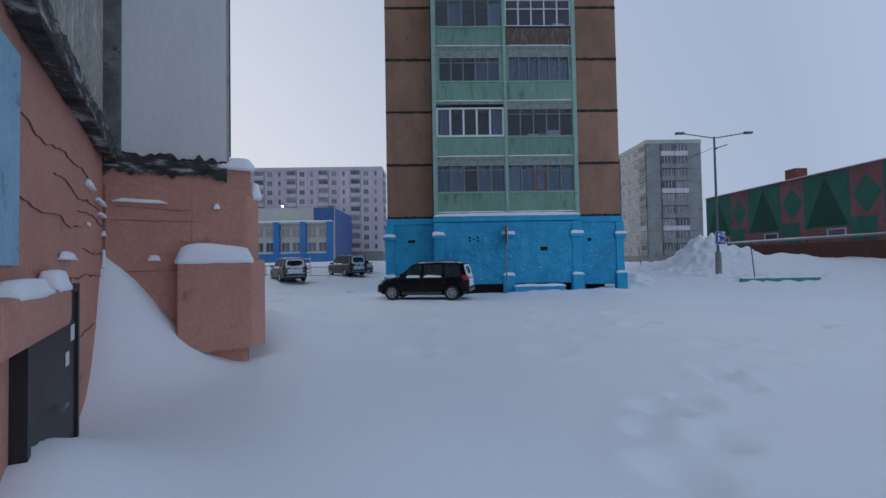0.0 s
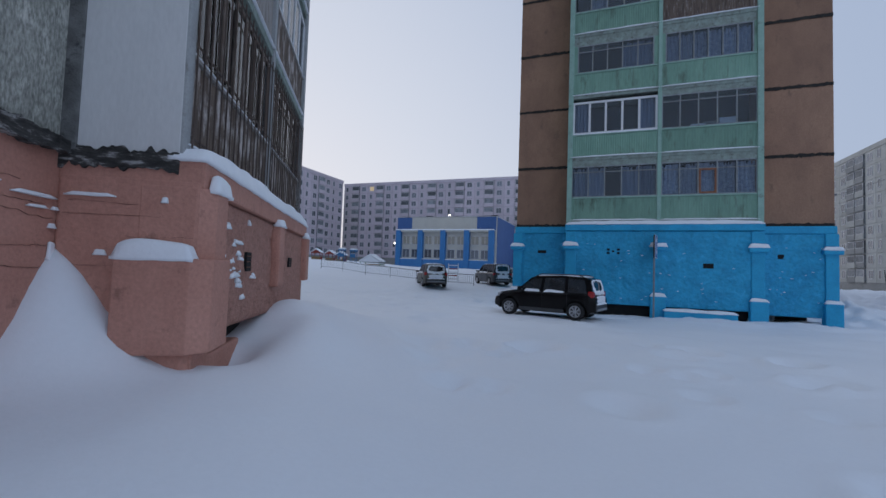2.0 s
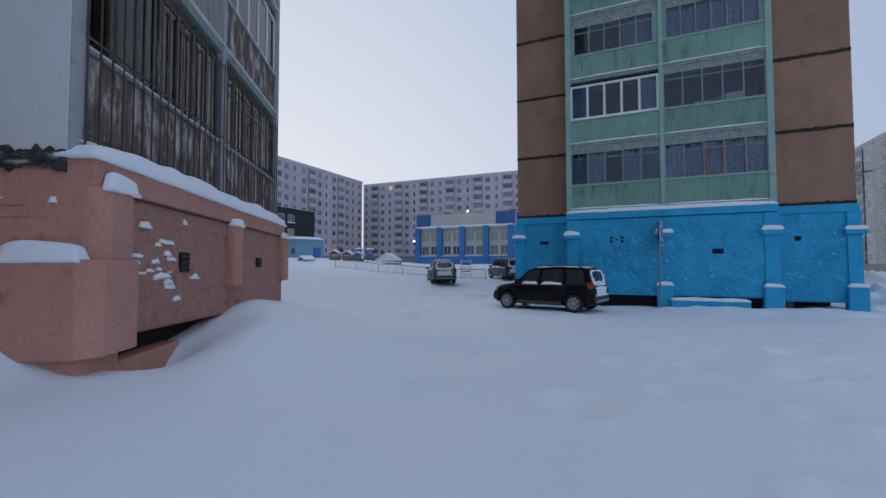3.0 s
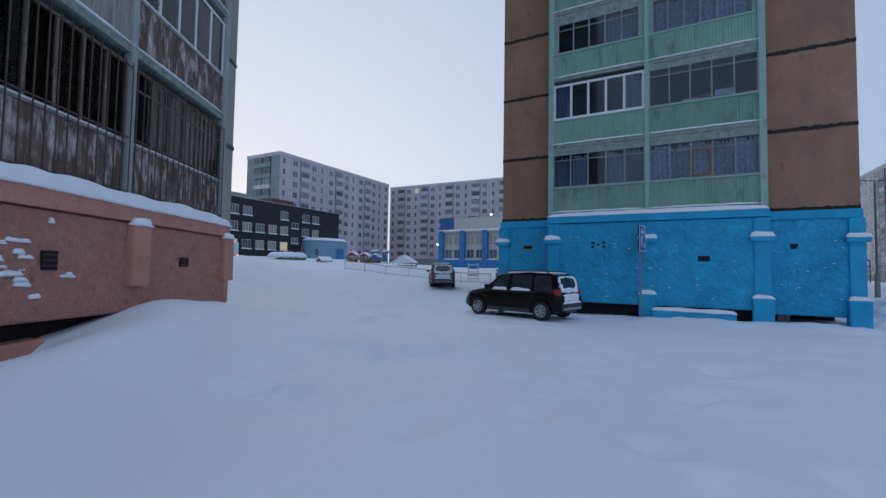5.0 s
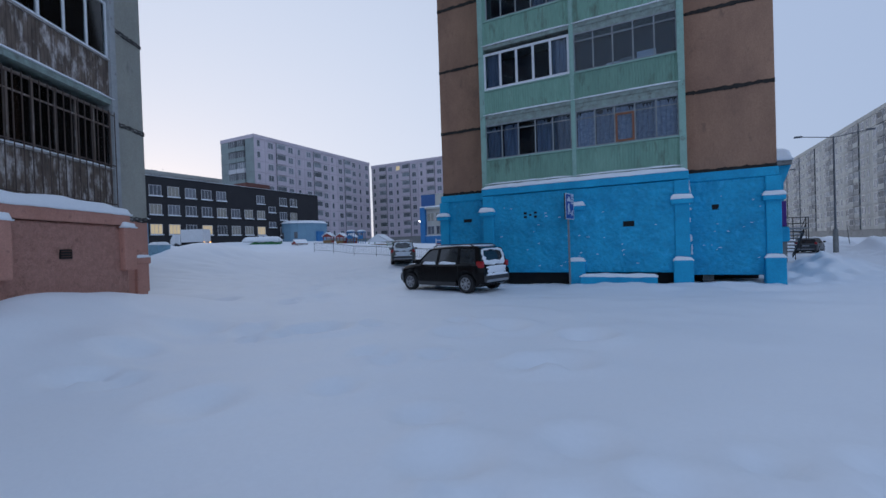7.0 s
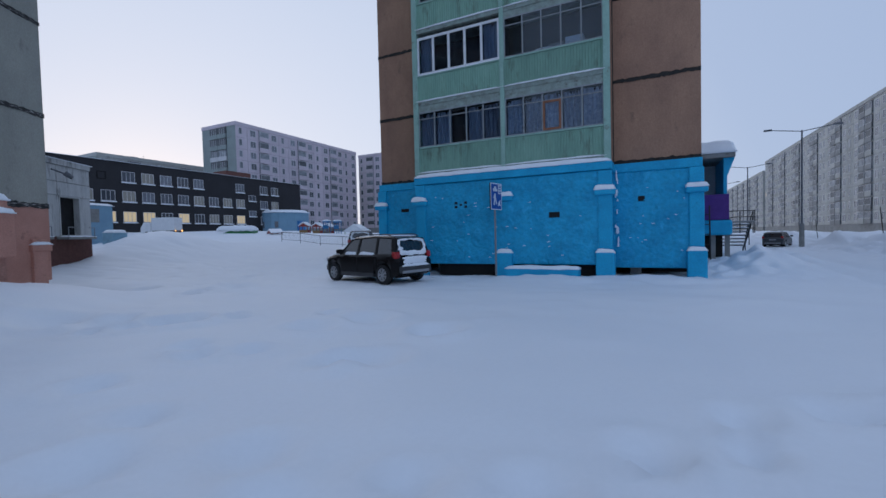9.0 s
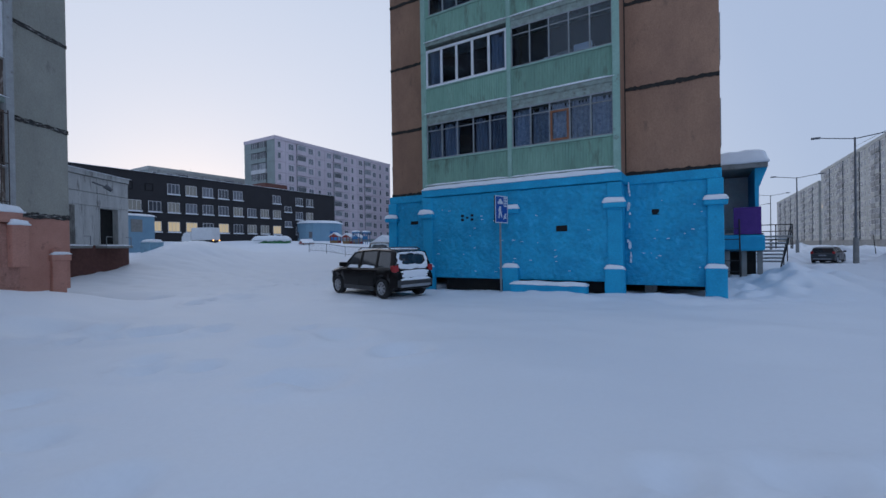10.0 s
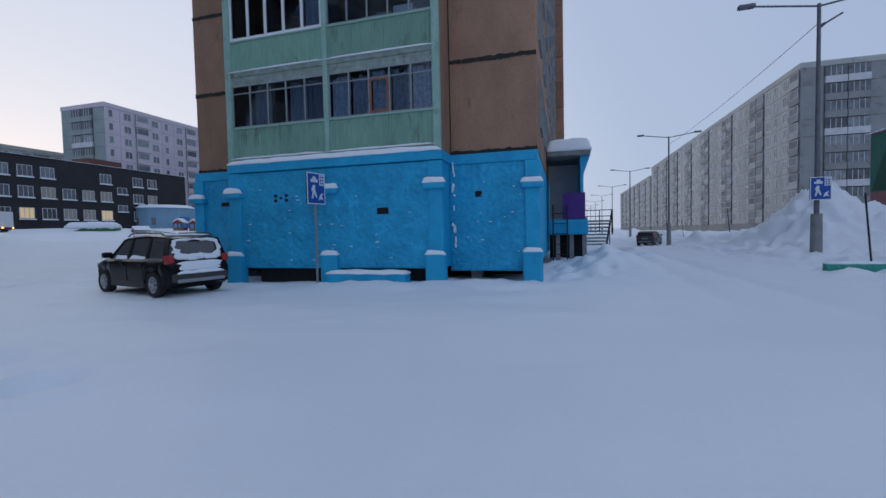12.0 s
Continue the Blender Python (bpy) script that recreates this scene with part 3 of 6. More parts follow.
    e = 0.12 if group == "blue" else 0.05
    part("plinth_band", boxes((-e, bay + e, f, recess + 0.08, zt - 0.28, zt), round_edge=0.03), PAINT, house)
    part("plinth_side", boxes((bay + right - 0.28, bay + right, recess + 0.22, deep, zb, zt)), PAINT, house)
    part("plinth_side", boxes((-left, -left + 0.28, recess + 0.22, deep, zb, zt)), PAINT, house)
    cap = zt - 0.92

    def pilaster(x0, x1, y0, y1):
        part("pilaster", boxes((x0, x1, y0 + 0.04, y1, zb - 0.03, zt - 0.30), round_edge=0.035), PAINT, house)
        part("capital", boxes((x0 - 0.10, x1 + 0.10, y0 - 0.10, y1 + 0.01, cap - 0.18, cap), round_edge=0.05), PAINT, house)
        part("stump", boxes((x0 - 0.07, x1 + 0.07, y0 - 0.13, y1, -0.4, max(zb + 0.42, 0.85)), round_edge=0.06), PAINT, house)
        part("snow_cap", snow_lump(x0 - 0.08, x1 + 0.08, y0 - 0.11, y0 + 0.03, max(zb + 0.42, 0.85), 0.12, x0, 8, 4), SNOWCAP, house, smooth=True)
        part("snow_cap", snow_lump(x0 - 0.11, x1 + 0.11, y0 - 0.11, y0 + 0.02, cap, 0.14, x0 + 3, 12, 6), SNOWCAP, house, smooth=True)
    if group == "blue":
        for x0 in (-0.10, mid - 0.22, bay - 0.32):
            pilaster(x0, x0 + 0.44, f + (0.045 if x0 > 1 and x0 < 5 else -0.02), f + 0.2)
        pilaster(-left - 0.1, -left + 0.34, recess - 0.26, recess)
        pilaster(bay + right - 0.36, bay + right + 0.06, recess - 0.26, recess)
    else:
        for x0 in (mid - 0.22, bay - 0.32):
            bm = boxes((x0, x0 + 0.46, f - 0.08, f + 0.1, zb + 0.35, zt - 0.30), round_edge=0.05)
            part("pilaster", bm, PAINT, house)
            part("snow_cap", snow_lump(x0 - 0.02, x0 + 0.48, f - 0.10, f + 0.05, zt - 0.32, 0.12, x0, 8, 4), SNOWCAP, house, smooth=True)
    part("snow_ledge", snow_lump(-0.10, bay + 0.10, f - 0.03, 0.06, zt, 0.14 if group == "blue" else 0.24, 3, 60, 8, 0.03, 0.22), SNOWCAP, house, smooth=True)
    # black sheet behind the plinth front, added as shade for the gap
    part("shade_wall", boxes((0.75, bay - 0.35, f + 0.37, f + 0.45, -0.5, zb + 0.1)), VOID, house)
    # hollow under the plinth with its piles; black sheet and slab carry its shade
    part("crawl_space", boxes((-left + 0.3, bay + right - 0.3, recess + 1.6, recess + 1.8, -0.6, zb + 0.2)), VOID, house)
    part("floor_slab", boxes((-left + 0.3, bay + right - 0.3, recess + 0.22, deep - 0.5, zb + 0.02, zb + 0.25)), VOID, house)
    for i in range(int((bay + left + right) / 1.9)):
        part("support_post", boxes((-left + 0.6 + i * 1.9, -left + 0.95 + i * 1.9, recess + 0.4, recess + 0.75, -0.7, zb + 0.05)), CONC, house)
    return house


def vent(house, x, z, y, w, h, grate=True):
    # black block on the wall face replaces the shaded depth of the hole
    part("vent", boxes((x - w / 2, x + w / 2, y - 0.012, y + 0.05, z - h / 2, z + h / 2)), VOID, house, "square ventilation hole, its shade a black block")
    if grate:
        bm = bmesh.new()
        for k in range(3):
            zz = z - h / 2 + h * (k + 0.7) / 3.5
            box(bm, x - w / 2, x + w / 2, y - 0.02, y - 0.013, zz, zz + 0.012)
        part("vent_bar", bm, RUST, house)


G = dict(front=GREENSLAT, rail=GREENCOL)
tower_styles = {
    (0, 0): dict(G, panes=5, frame=STEELFRAME, top_light=0.28, head=0.12, curtains=(0.9, CURTAIN)),
    (0, 1): dict(G, panes=5, frame=STEELFRAME, top_light=0.32, head=0.12, curtains=(0.95, LACE), opening=2),
    (1, 0): dict(G, panes=5, frame=WHITEFRAME, bar=0.09, head=0.02, railsnow=1, curtains=(0.35, CURTAIN)),
    (1, 1): dict(G, panes=5, frame=STEELFRAME, top_light=0.3, head=0.08, clutter=4),
    (2, 0): dict(G, panes=5, frame=STEELFRAME, top_light=0.3, head=0.25, inset=0.16, curtains=(0.6, CURTAIN)),
    (2, 1): dict(G, panes=6, frame=STEELFRAME, head=0.22, inset=0.12, curtains=(1.0, LACE)),
    (3, 0): dict(G, panes=5, frame=STEELFRAME, head=0.1, curtains=(0.7, LACE)),
    (3, 1): dict(front=OLDWOOD, rail=BLACKMETAL, panes=5, frame=WHITEFRAME, bar=0.06, top_light=0.5, head=0.1, clutter=2),
    "other": [dict(G, panes=5, frame=STEELFRAME, top_light=0.3, head=0.1, curtains=(0.7, CURTAIN))],
}
tower = end_house((0.22, 20.95, 0), 0, 3.88, 7.05, 2.5, 2.68, 1.17, 0.10, (BLUE, BLUEROUGH), (BROWN, BROWN, BROWN, GREENCOL, BROWN), GREENCOL, 9, 62,
                  "nine-storey brown panel house with green balconies and a bright blue plinth", 0.46, tower_styles, "blue")
vent(tower, 5.32, 2.16, -0.03, 0.36, 0.19, False)
vent(tower, 7.95, 2.62, 1.03, 0.28, 0.18, False)
vent(tower, -1.25, 2.66, 1.03, 0.38, 0.14, False)
for dx in (-0.2, 0, 0.2):
    for dz in (-0.075, 0.075):
        if dx or dz > 9:
            vent(tower, 1.85 + dx, 2.68 + dz, -0.03, 0.11, 0.085, False)
vent(tower, 1.85, 2.68, -0.03, 0.09, 0.07, False)
# flecks of snow stuck to the blue plaster
r3 = random.Random(17)
for q in range(58):
    if q < 16:
        x, y, z = 7.05 + r3.uniform(0.13, 0.22), 0.985, r3.uniform(0.6, 3.4)
        w, hh = r3.uniform(0.03, 0.07), r3.uniform(0.06, 0.22)
    else:
        side = r3.random() < 0.35
        x = r3.uniform(7.4, 9.3) if side else r3.uniform(0.5, 6.6)
        y, z = (1.01 if side else -0.05), r3.uniform(0.7, 3.2)
        w, hh = r3.uniform(0.02, 0.10), r3.uniform(0.004, 0.012)
    part("snow_fleck", snow_lump(x - w / 2, x + w / 2, y - 0.025, y + 0.03, z, hh, q, 5, 3, 0.01), SNOWCAP, tower, smooth=True)
part("vertical_seam", boxes((7.09, 7.14, 1.13, 1.2, 3.9, 28.8)), SEAM, tower)
part("vertical_seam", boxes((-0.12, -0.07, 1.13, 1.2, 3.9, 28.8)), SEAM, tower)
# loggias standing out along the street side
for k in range(9):
    zk = 3.88 + k * STOREY
    for y0 in (38.0, 52.0):
        bal = part("side_balcony", boxes((9.74, 10.60, y0, y0 + 0.14, zk + 0.03, zk + STOREY - 0.03), (9.74, 10.60, y0 + 5.86, y0 + 6.0, zk + 0.03, zk + STOREY - 0.03), (9.74, 10.60, y0 + 0.14, y0 + 5.86, zk, zk + 0.14)), BROWN, tower, "weathered side balcony")
        part("balcony_front", corrugated(0.14, 5.86, 0, 0.14, 1.15, 0.18), GREYWOOD, bal, at=pose(10.60, y0, zk, 0, 0, 90))
        part("balcony_glazing", ring(0.14, 5.86, -0.03, 0.03, 1.15, STOREY - 0.1, 0.08), STEELFRAME, bal, at=pose(10.58, y0, zk, 0, 0, 90))
        part("balcony_pane", boxes((0.2, 5.8, -0.01, 0.01, 1.2, STOREY - 0.16)), CARGLASS, bal, at=pose(10.57, y0, zk, 0, 0, 90))

P = dict(front=FLAKY, rail=GREYWOOD, pitch=0.09)
pink_styles = {
    (0, 0): dict(P, panes=7, frame=OLDWOOD, bars=1, railsnow=1, head=0.05, curtains=(1.0, DARKBOARD)),
    (0, 1): dict(P, panes=6, frame=OLDWOOD, bars=1, railsnow=1, head=0.05, top_light=0.4, curtains=(0.9, DARKBOARD)),
    (1, 0): dict(P, front=GREYWOOD, panes=6, frame=GREYWOOD, railsnow=1, curtains=(0.7, DARKBOARD)),
    (1, 1): dict(P, panes=5, frame=WHITEFRAME, railsnow=1, bar=0.06),
    "other": [dict(P, panes=6, frame=OLDWOOD, railsnow=1), dict(P, panes=5, frame=STEELFRAME)],
}
PK_TURN = math.degrees(math.atan2(PK_U.y, PK_U.x))
pink = end_house((PK_O.x, PK_O.y, 0), PK_TURN, 2.74, 7.15, 4.0, 2.85, 1.0, 0.27, (PINK, PINKROUGH), (PEBBLE, BEIGEPANEL, PEBBLE, GREYPANEL, GREYCOL), GREYCOL, 9, 40,
                 "weathered grey panel house with dark wooden balconies and a salmon-pink plinth", 0.92, pink_styles, "pink")
# near corner of the pink plinth: a stepped block with a chamfered edge, its footing, tarred drip edge
def chamfered(x0, x1, y0, y1, z0, z1, c):
    bm = bmesh.new()
    pts = [(x0 + c, y0), (x1 - c, y0), (x1, y0 + c), (x1, y1), (x0, y1), (x0, y0 + c)]
    lo = [bm.verts.new((*p, z0)) for p in pts]
    hi = [bm.verts.new((*p, z1)) for p in pts]
    bm.faces.new(lo[::-1])
    bm.faces.new(hi)
    for i in range(6):
        j = (i + 1) % 6
        bm.faces.new((lo[i], lo[j], hi[j], hi[i]))
    bevel(bm, 0.018)
    return bm


part("corner_pilaster", chamfered(-0.06, 0.55, -0.36, 0.30, 1.70, 2.42, 0.14), PINK, pink)
part("corner_block", chamfered(-0.22, 0.62, -0.40, 0.42, 0.80, 1.71, 0.16), PINK, pink)
part("footing", chamfered(-0.13, 0.52, -0.22, 0.42, -0.4, 0.81, 0.06), PINK, pink)
part("snow_cap", snow_lump(-0.23, -0.04, -0.26, 0.44, 1.70, 0.17, 4, 8, 14), SNOWCAP, pink, smooth=True)
part("snow_cap", snow_lump(0.02, 0.5, -0.385, -0.27, 2.40, 0.16, 9, 10, 5), SNOWCAP, pink, smooth=True)
part("footing_beam", boxes((0.5, 2.0, -0.12, 0.35, -0.4, 0.62), round_edge=0.04), PINK, pink)
part("plinth_end", boxes((-0.055, 0.1, -0.24, 0.99, 0.4, 2.47), round_edge=0.015), PINK, pink)
part("drip_edge", tar_strip(-4.0, -0.05, 0.93, 2.72, 0.085, 51, 120), TAR, pink, "smeared black tar edge under the wall panel", at=None)
bm = tar_strip(-0.03, 1.05, 0, 2.65, 0.115, 77, 60)
part("drip_edge", bm, TAR, pink, "ragged blackened concrete edge under the grey end wall", at=pose(-0.045, 1.02, 0, 0, 0, -90))
part("corner_joint", boxes((-0.085, -0.02, 0.86, 1.0, 2.7, 27.0), round_edge=0.01), JOINT, pink, "dark tarred joint in the inner corner")
# ledges of snow on the end wall, and the cellar door with its canopy slab
for q, (x0, x1, y0, y1, z, h) in enumerate(((-0.085, -0.05, 0.5, 0.93, 2.28, 0.03), (-0.085, -0.05, 0.04, 0.10, 2.25, 0.06), (-0.08, -0.05, 0.55, 0.66, 1.72, 0.05), (-0.6, -0.1, 0.96, 0.995, 2.22, 0.03), (-1.0, -0.9, 0.975, 0.995, 1.98, 0.02))):
    part("snow_patch", snow_lump(x0, x1, y0, y1, z, h, q, 6, 6, 0.01), SNOWCAP, pink, smooth=True)
door = part("cellar_door", boxes((-2.66, -1.63, 0.96, 1.02, -0.2, 1.52), round_edge=0.008), BLACKMETAL, pink, "black steel cellar door half buried in snow")
part("door_frame", ring(-2.71, -1.58, 0.945, 1.03, -0.25, 1.57, 0.05), BLACKMETAL, door)
for q, (px, pz, sx, sz) in enumerate(((-1.78, 1.24, 0.10, 0.09), (-1.92, 1.12, 0.08, 0.075))):
    part("paper_note", boxes((px, px + sx, 0.954, 0.958, pz, pz + sz)), WHITEFRAME, door, "small pale paper scrap")
bm = bmesh.new()
rod(bm, (-2.16, 0.93, 0.95), (-2.06, 0.93, 0.95), 0.012)
part("door_handle", bm, GALV, door)
part("door_canopy", boxes((-3.2, -2.10, 0.90, 1.0, 1.37, 1.57), round_edge=0.035), PINK, pink)
part("snow_cap", snow_lump(-3.0, -2.50, 0.90, 1.0, 1.57, 0.05, 5, 10, 5), SNOWCAP, pink, smooth=True)
part("snow_cap", snow_lump(-2.38, -2.11, 0.90, 1.0, 1.57, 0.08, 6, 10, 5), SNOWCAP, pink, smooth=True)
part("painted_patch", boxes((-4.0, -2.66, 0.985, 1.0, 1.68, 2.54)), SKYPAINT, pink, "pale blue painted wall patch")
# pilaster at the far end of the pink plinth
part("pilaster", boxes((9.30, 9.80, 0.92, 1.05, 0.3, 1.74), round_edge=0.03), PINK, pink)
part("capital", boxes((9.25, 9.96, 0.89, 1.05, 1.36, 1.58), round_edge=0.04), PINK, pink)
part("snow_cap", snow_lump(9.25, 9.96, 0.88, 0.99, 1.58, 0.07, 3, 8, 4), SNOWCAP, pink, smooth=True)
# cracks and pour lines in the plaster
def crack(a, b, z, y, seed, h=0.008, wander=0.05):
    """A thin broken crack that wanders as it runs along a wall."""
    bm = bmesh.new()
    n = max(8, int((b - a) / 0.025))
    rows = []
    for i in range(n + 1):
        x = a + (b - a) * i / n
        c = z + wander * noise.noise(Vector((x * 2.2, seed * 3.1, 0))) + 0.35 * wander * noise.noise(Vector((x * 9.0, seed, 4)))
        t = 0.18 * h * max(0.0, 0.45 + 1.6 * noise.noise(Vector((x * 6.0, seed, 9)))) + 0.0006
        rows.append([bm.verts.new(p) for p in ((x, y - 0.006, c - t), (x, y - 0.006, c + t), (x, y + 0.03, c + t), (x, y + 0.03, c - t))])
    for p, r in zip(rows, rows[1:]):
        for k in range(4):
            bm.faces.new((p[k], r[k], r[(k + 1) % 4], p[(k + 1) % 4]))
    bm.faces.new(rows[0])
    bm.faces.new(rows[-1][::-1])
    return bm


CRACK = mat("dark_crack", (0.14, 0.075, 0.058), (0.22, 0.115, 0.09), 0.95, 6, 40, 0)
for q, (a, b, z, h) in enumerate(((-1.55, -0.06, 1.60, 0.006), (-2.6, -0.5, 2.32, 0.010), (-2.0, -0.2, 2.16, 0.009), (-1.3, -0.1, 2.05, 0.006), (-3.0, -1.2, 1.95, 0.005), (-1.1, -0.08, 1.78, 0.005), (-1.5, -0.6, 1.2, 0.005))):
    part("plaster_crack", crack(a, b, z, 0.998, q + 3, h), CRACK, pink)
for q, (a, b, z, h) in enumerate(((-0.98, 0.05, 1.62, 0.007), (-0.95, -0.1, 2.10, 0.006), (-0.9, -0.3, 2.22, 0.009), (-0.4, 0.2, 1.9, 0.004))):
    part("plaster_crack", crack(a, b, z, 0.0, q + 20, h, 0.03), CRACK, pink, at=pose(-0.056, 0, 0, 0, 0, -90))
# the edge of the doorway, broken and dirty
bm = crack(0.0, 1.1, 0.0, 0.0, 31, 0.03, 0.03)
part("broken_edge", bm, CRACK, pink, "crumbled dark edge beside the cellar door", at=pose(-1.55, 0.996, 0.5, 0, -90, 0))
for q, (x0, x1, z, h) in enumerate(((-1.05, -0.72, 2.28, 0.03), (-0.42, -0.2, 2.12, 0.02), (-0.16, -0.08, 1.95, 0.04), (-0.15, -0.06, 1.66, 0.14), (-1.9, -1.5, 1.72, 0.035), (-0.13, -0.06, 2.12, 0.03))):
    part("snow_patch", snow_lump(x0, x1, 0.965, 1.0, z, h, q + 70, 8, 4, 0.01, 0.6), SNOWCAP, pink, smooth=True)
vent(pink, 1.85, 1.70, -0.225, 0.24, 0.27)
vent(pink, 5.17, 1.72, -0.225, 0.30, 0.2)


# snow driven into the sprayed plaster round the vent
r9 = random.Random(23)
for q in range(26):
    fx, fz = r9.gauss(1.35, 0.38), r9.gauss(1.72, 0.22)
    fx = max(0.7, min(2.6, fx))
    fw, fh = r9.uniform(0.06, 0.26), r9.uniform(0.02, 0.07)
    if abs(fx - 1.85) < 0.2 + fw / 2 and abs(fz - 1.70) < 0.24:
        continue
    part("snow_fleck", snow_lump(fx - fw / 2, fx + fw / 2, -0.232, -0.18, fz, fh, q + 40, 9, 3, 0.03, 1.1), SNOWCAP, pink, smooth=True)


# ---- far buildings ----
# lilac raised above the bare paint to carry distance haze
HAZELILAC = mat("hazed_lilac_panel", (0.62, 0.54, 0.585), (0.54, 0.47, 0.51), 0.9, 0.2, 6, 0.1, stains=((0.68, 0.61, 0.64), 0.2, 0.5), island=0.07)
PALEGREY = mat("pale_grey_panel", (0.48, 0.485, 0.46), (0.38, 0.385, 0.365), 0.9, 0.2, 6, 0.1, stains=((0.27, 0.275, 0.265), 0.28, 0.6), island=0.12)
SAGE = mat("sage_green_panel", (0.30, 0.345, 0.335), (0.25, 0.285, 0.275), 0.9, 0.3, 6, 0.1)
FARSEAM = mat("grey_joint", (0.29, 0.275, 0.29), (0.23, 0.22, 0.23), 0.9, 1, 6, 0)
# glass base lightened to stand for haze and reflected sky
HAZEGLASS = mat("hazed_window_glass", (0.17, 0.18, 0.205), (0.09, 0.098, 0.115), 0.15, 0.35, 3, 0, spec=0.8, vary=0.5)
FARFRAME = mat("far_white_frame", (0.62, 0.61, 0.62), (0.5, 0.5, 0.51), 0.6, 1, 6, 0)
# dark solid blocks carry the shade behind loggia glazing as colour
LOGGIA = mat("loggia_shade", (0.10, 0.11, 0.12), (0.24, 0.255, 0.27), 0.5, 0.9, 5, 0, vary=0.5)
DULLGREY = mat("dull_grey_panel", (0.30, 0.305, 0.30), (0.23, 0.235, 0.23), 0.9, 0.4, 6, 0.1, stains=((0.14, 0.145, 0.145), 0.25, 0.8))
REDBOX = mat("red_brick_stack", (0.20, 0.07, 0.055), (0.15, 0.05, 0.04), 0.9, 2, 10, 0.1)
LIT = glow("lit_window", (1.0, 0.80, 0.50), 0.42)
# faint grey glow stands for sky reflection and pale curtains in school panes
PALEGLOW = glow("pale_glow_pane", (0.52, 0.56, 0.58), 0.13)


def window_kit(w, h, glass=HAZEGLASS, frame_mat=FARFRAME, t=0.10, split=1):
    """Shared meshes for a far window: frame, pane, mullions."""
    bm = ring(-t, w + t, -0.07, 0.04, -t, h + t, t)
    fr = mesh_of("window", bm, frame_mat)
    pane = mesh_of("pane", boxes((0, w, -0.03, 0.03, 0, h)), glass)
    bars = [mesh_of("mullion", boxes((w * (k + 1) / (split + 1) - t * 0.4, w * (k + 1) / (split + 1) + t * 0.4, -0.06, -0.03, 0, h)), frame_mat) for k in range(split)]
    return fr, pane, bars


def put_window(kit, parent, m):
    w = part("window", kit[0], None, parent, at=m)
    part("pane", kit[1], None, w)
    for b in kit[2]:
        part("mullion", b, None, w)
    return w


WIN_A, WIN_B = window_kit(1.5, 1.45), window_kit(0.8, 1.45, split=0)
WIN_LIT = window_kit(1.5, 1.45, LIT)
WIN_SIDE = window_kit(1.4, 1.4, HAZEGLASS, STEELFRAME, 0.06)
# windows down the long side of the brown house
for k in range(9):
    for i in range(17):
        if not any(y0 - 1.2 < 2.6 + i * 3.2 < y0 + 6.2 for y0 in (38.0, 52.0)):
            put_window(WIN_SIDE, tower, pose(9.735, 2.6 + i * 3.2, 3.88 + k * STOREY + 0.95, 0, 0, 90))


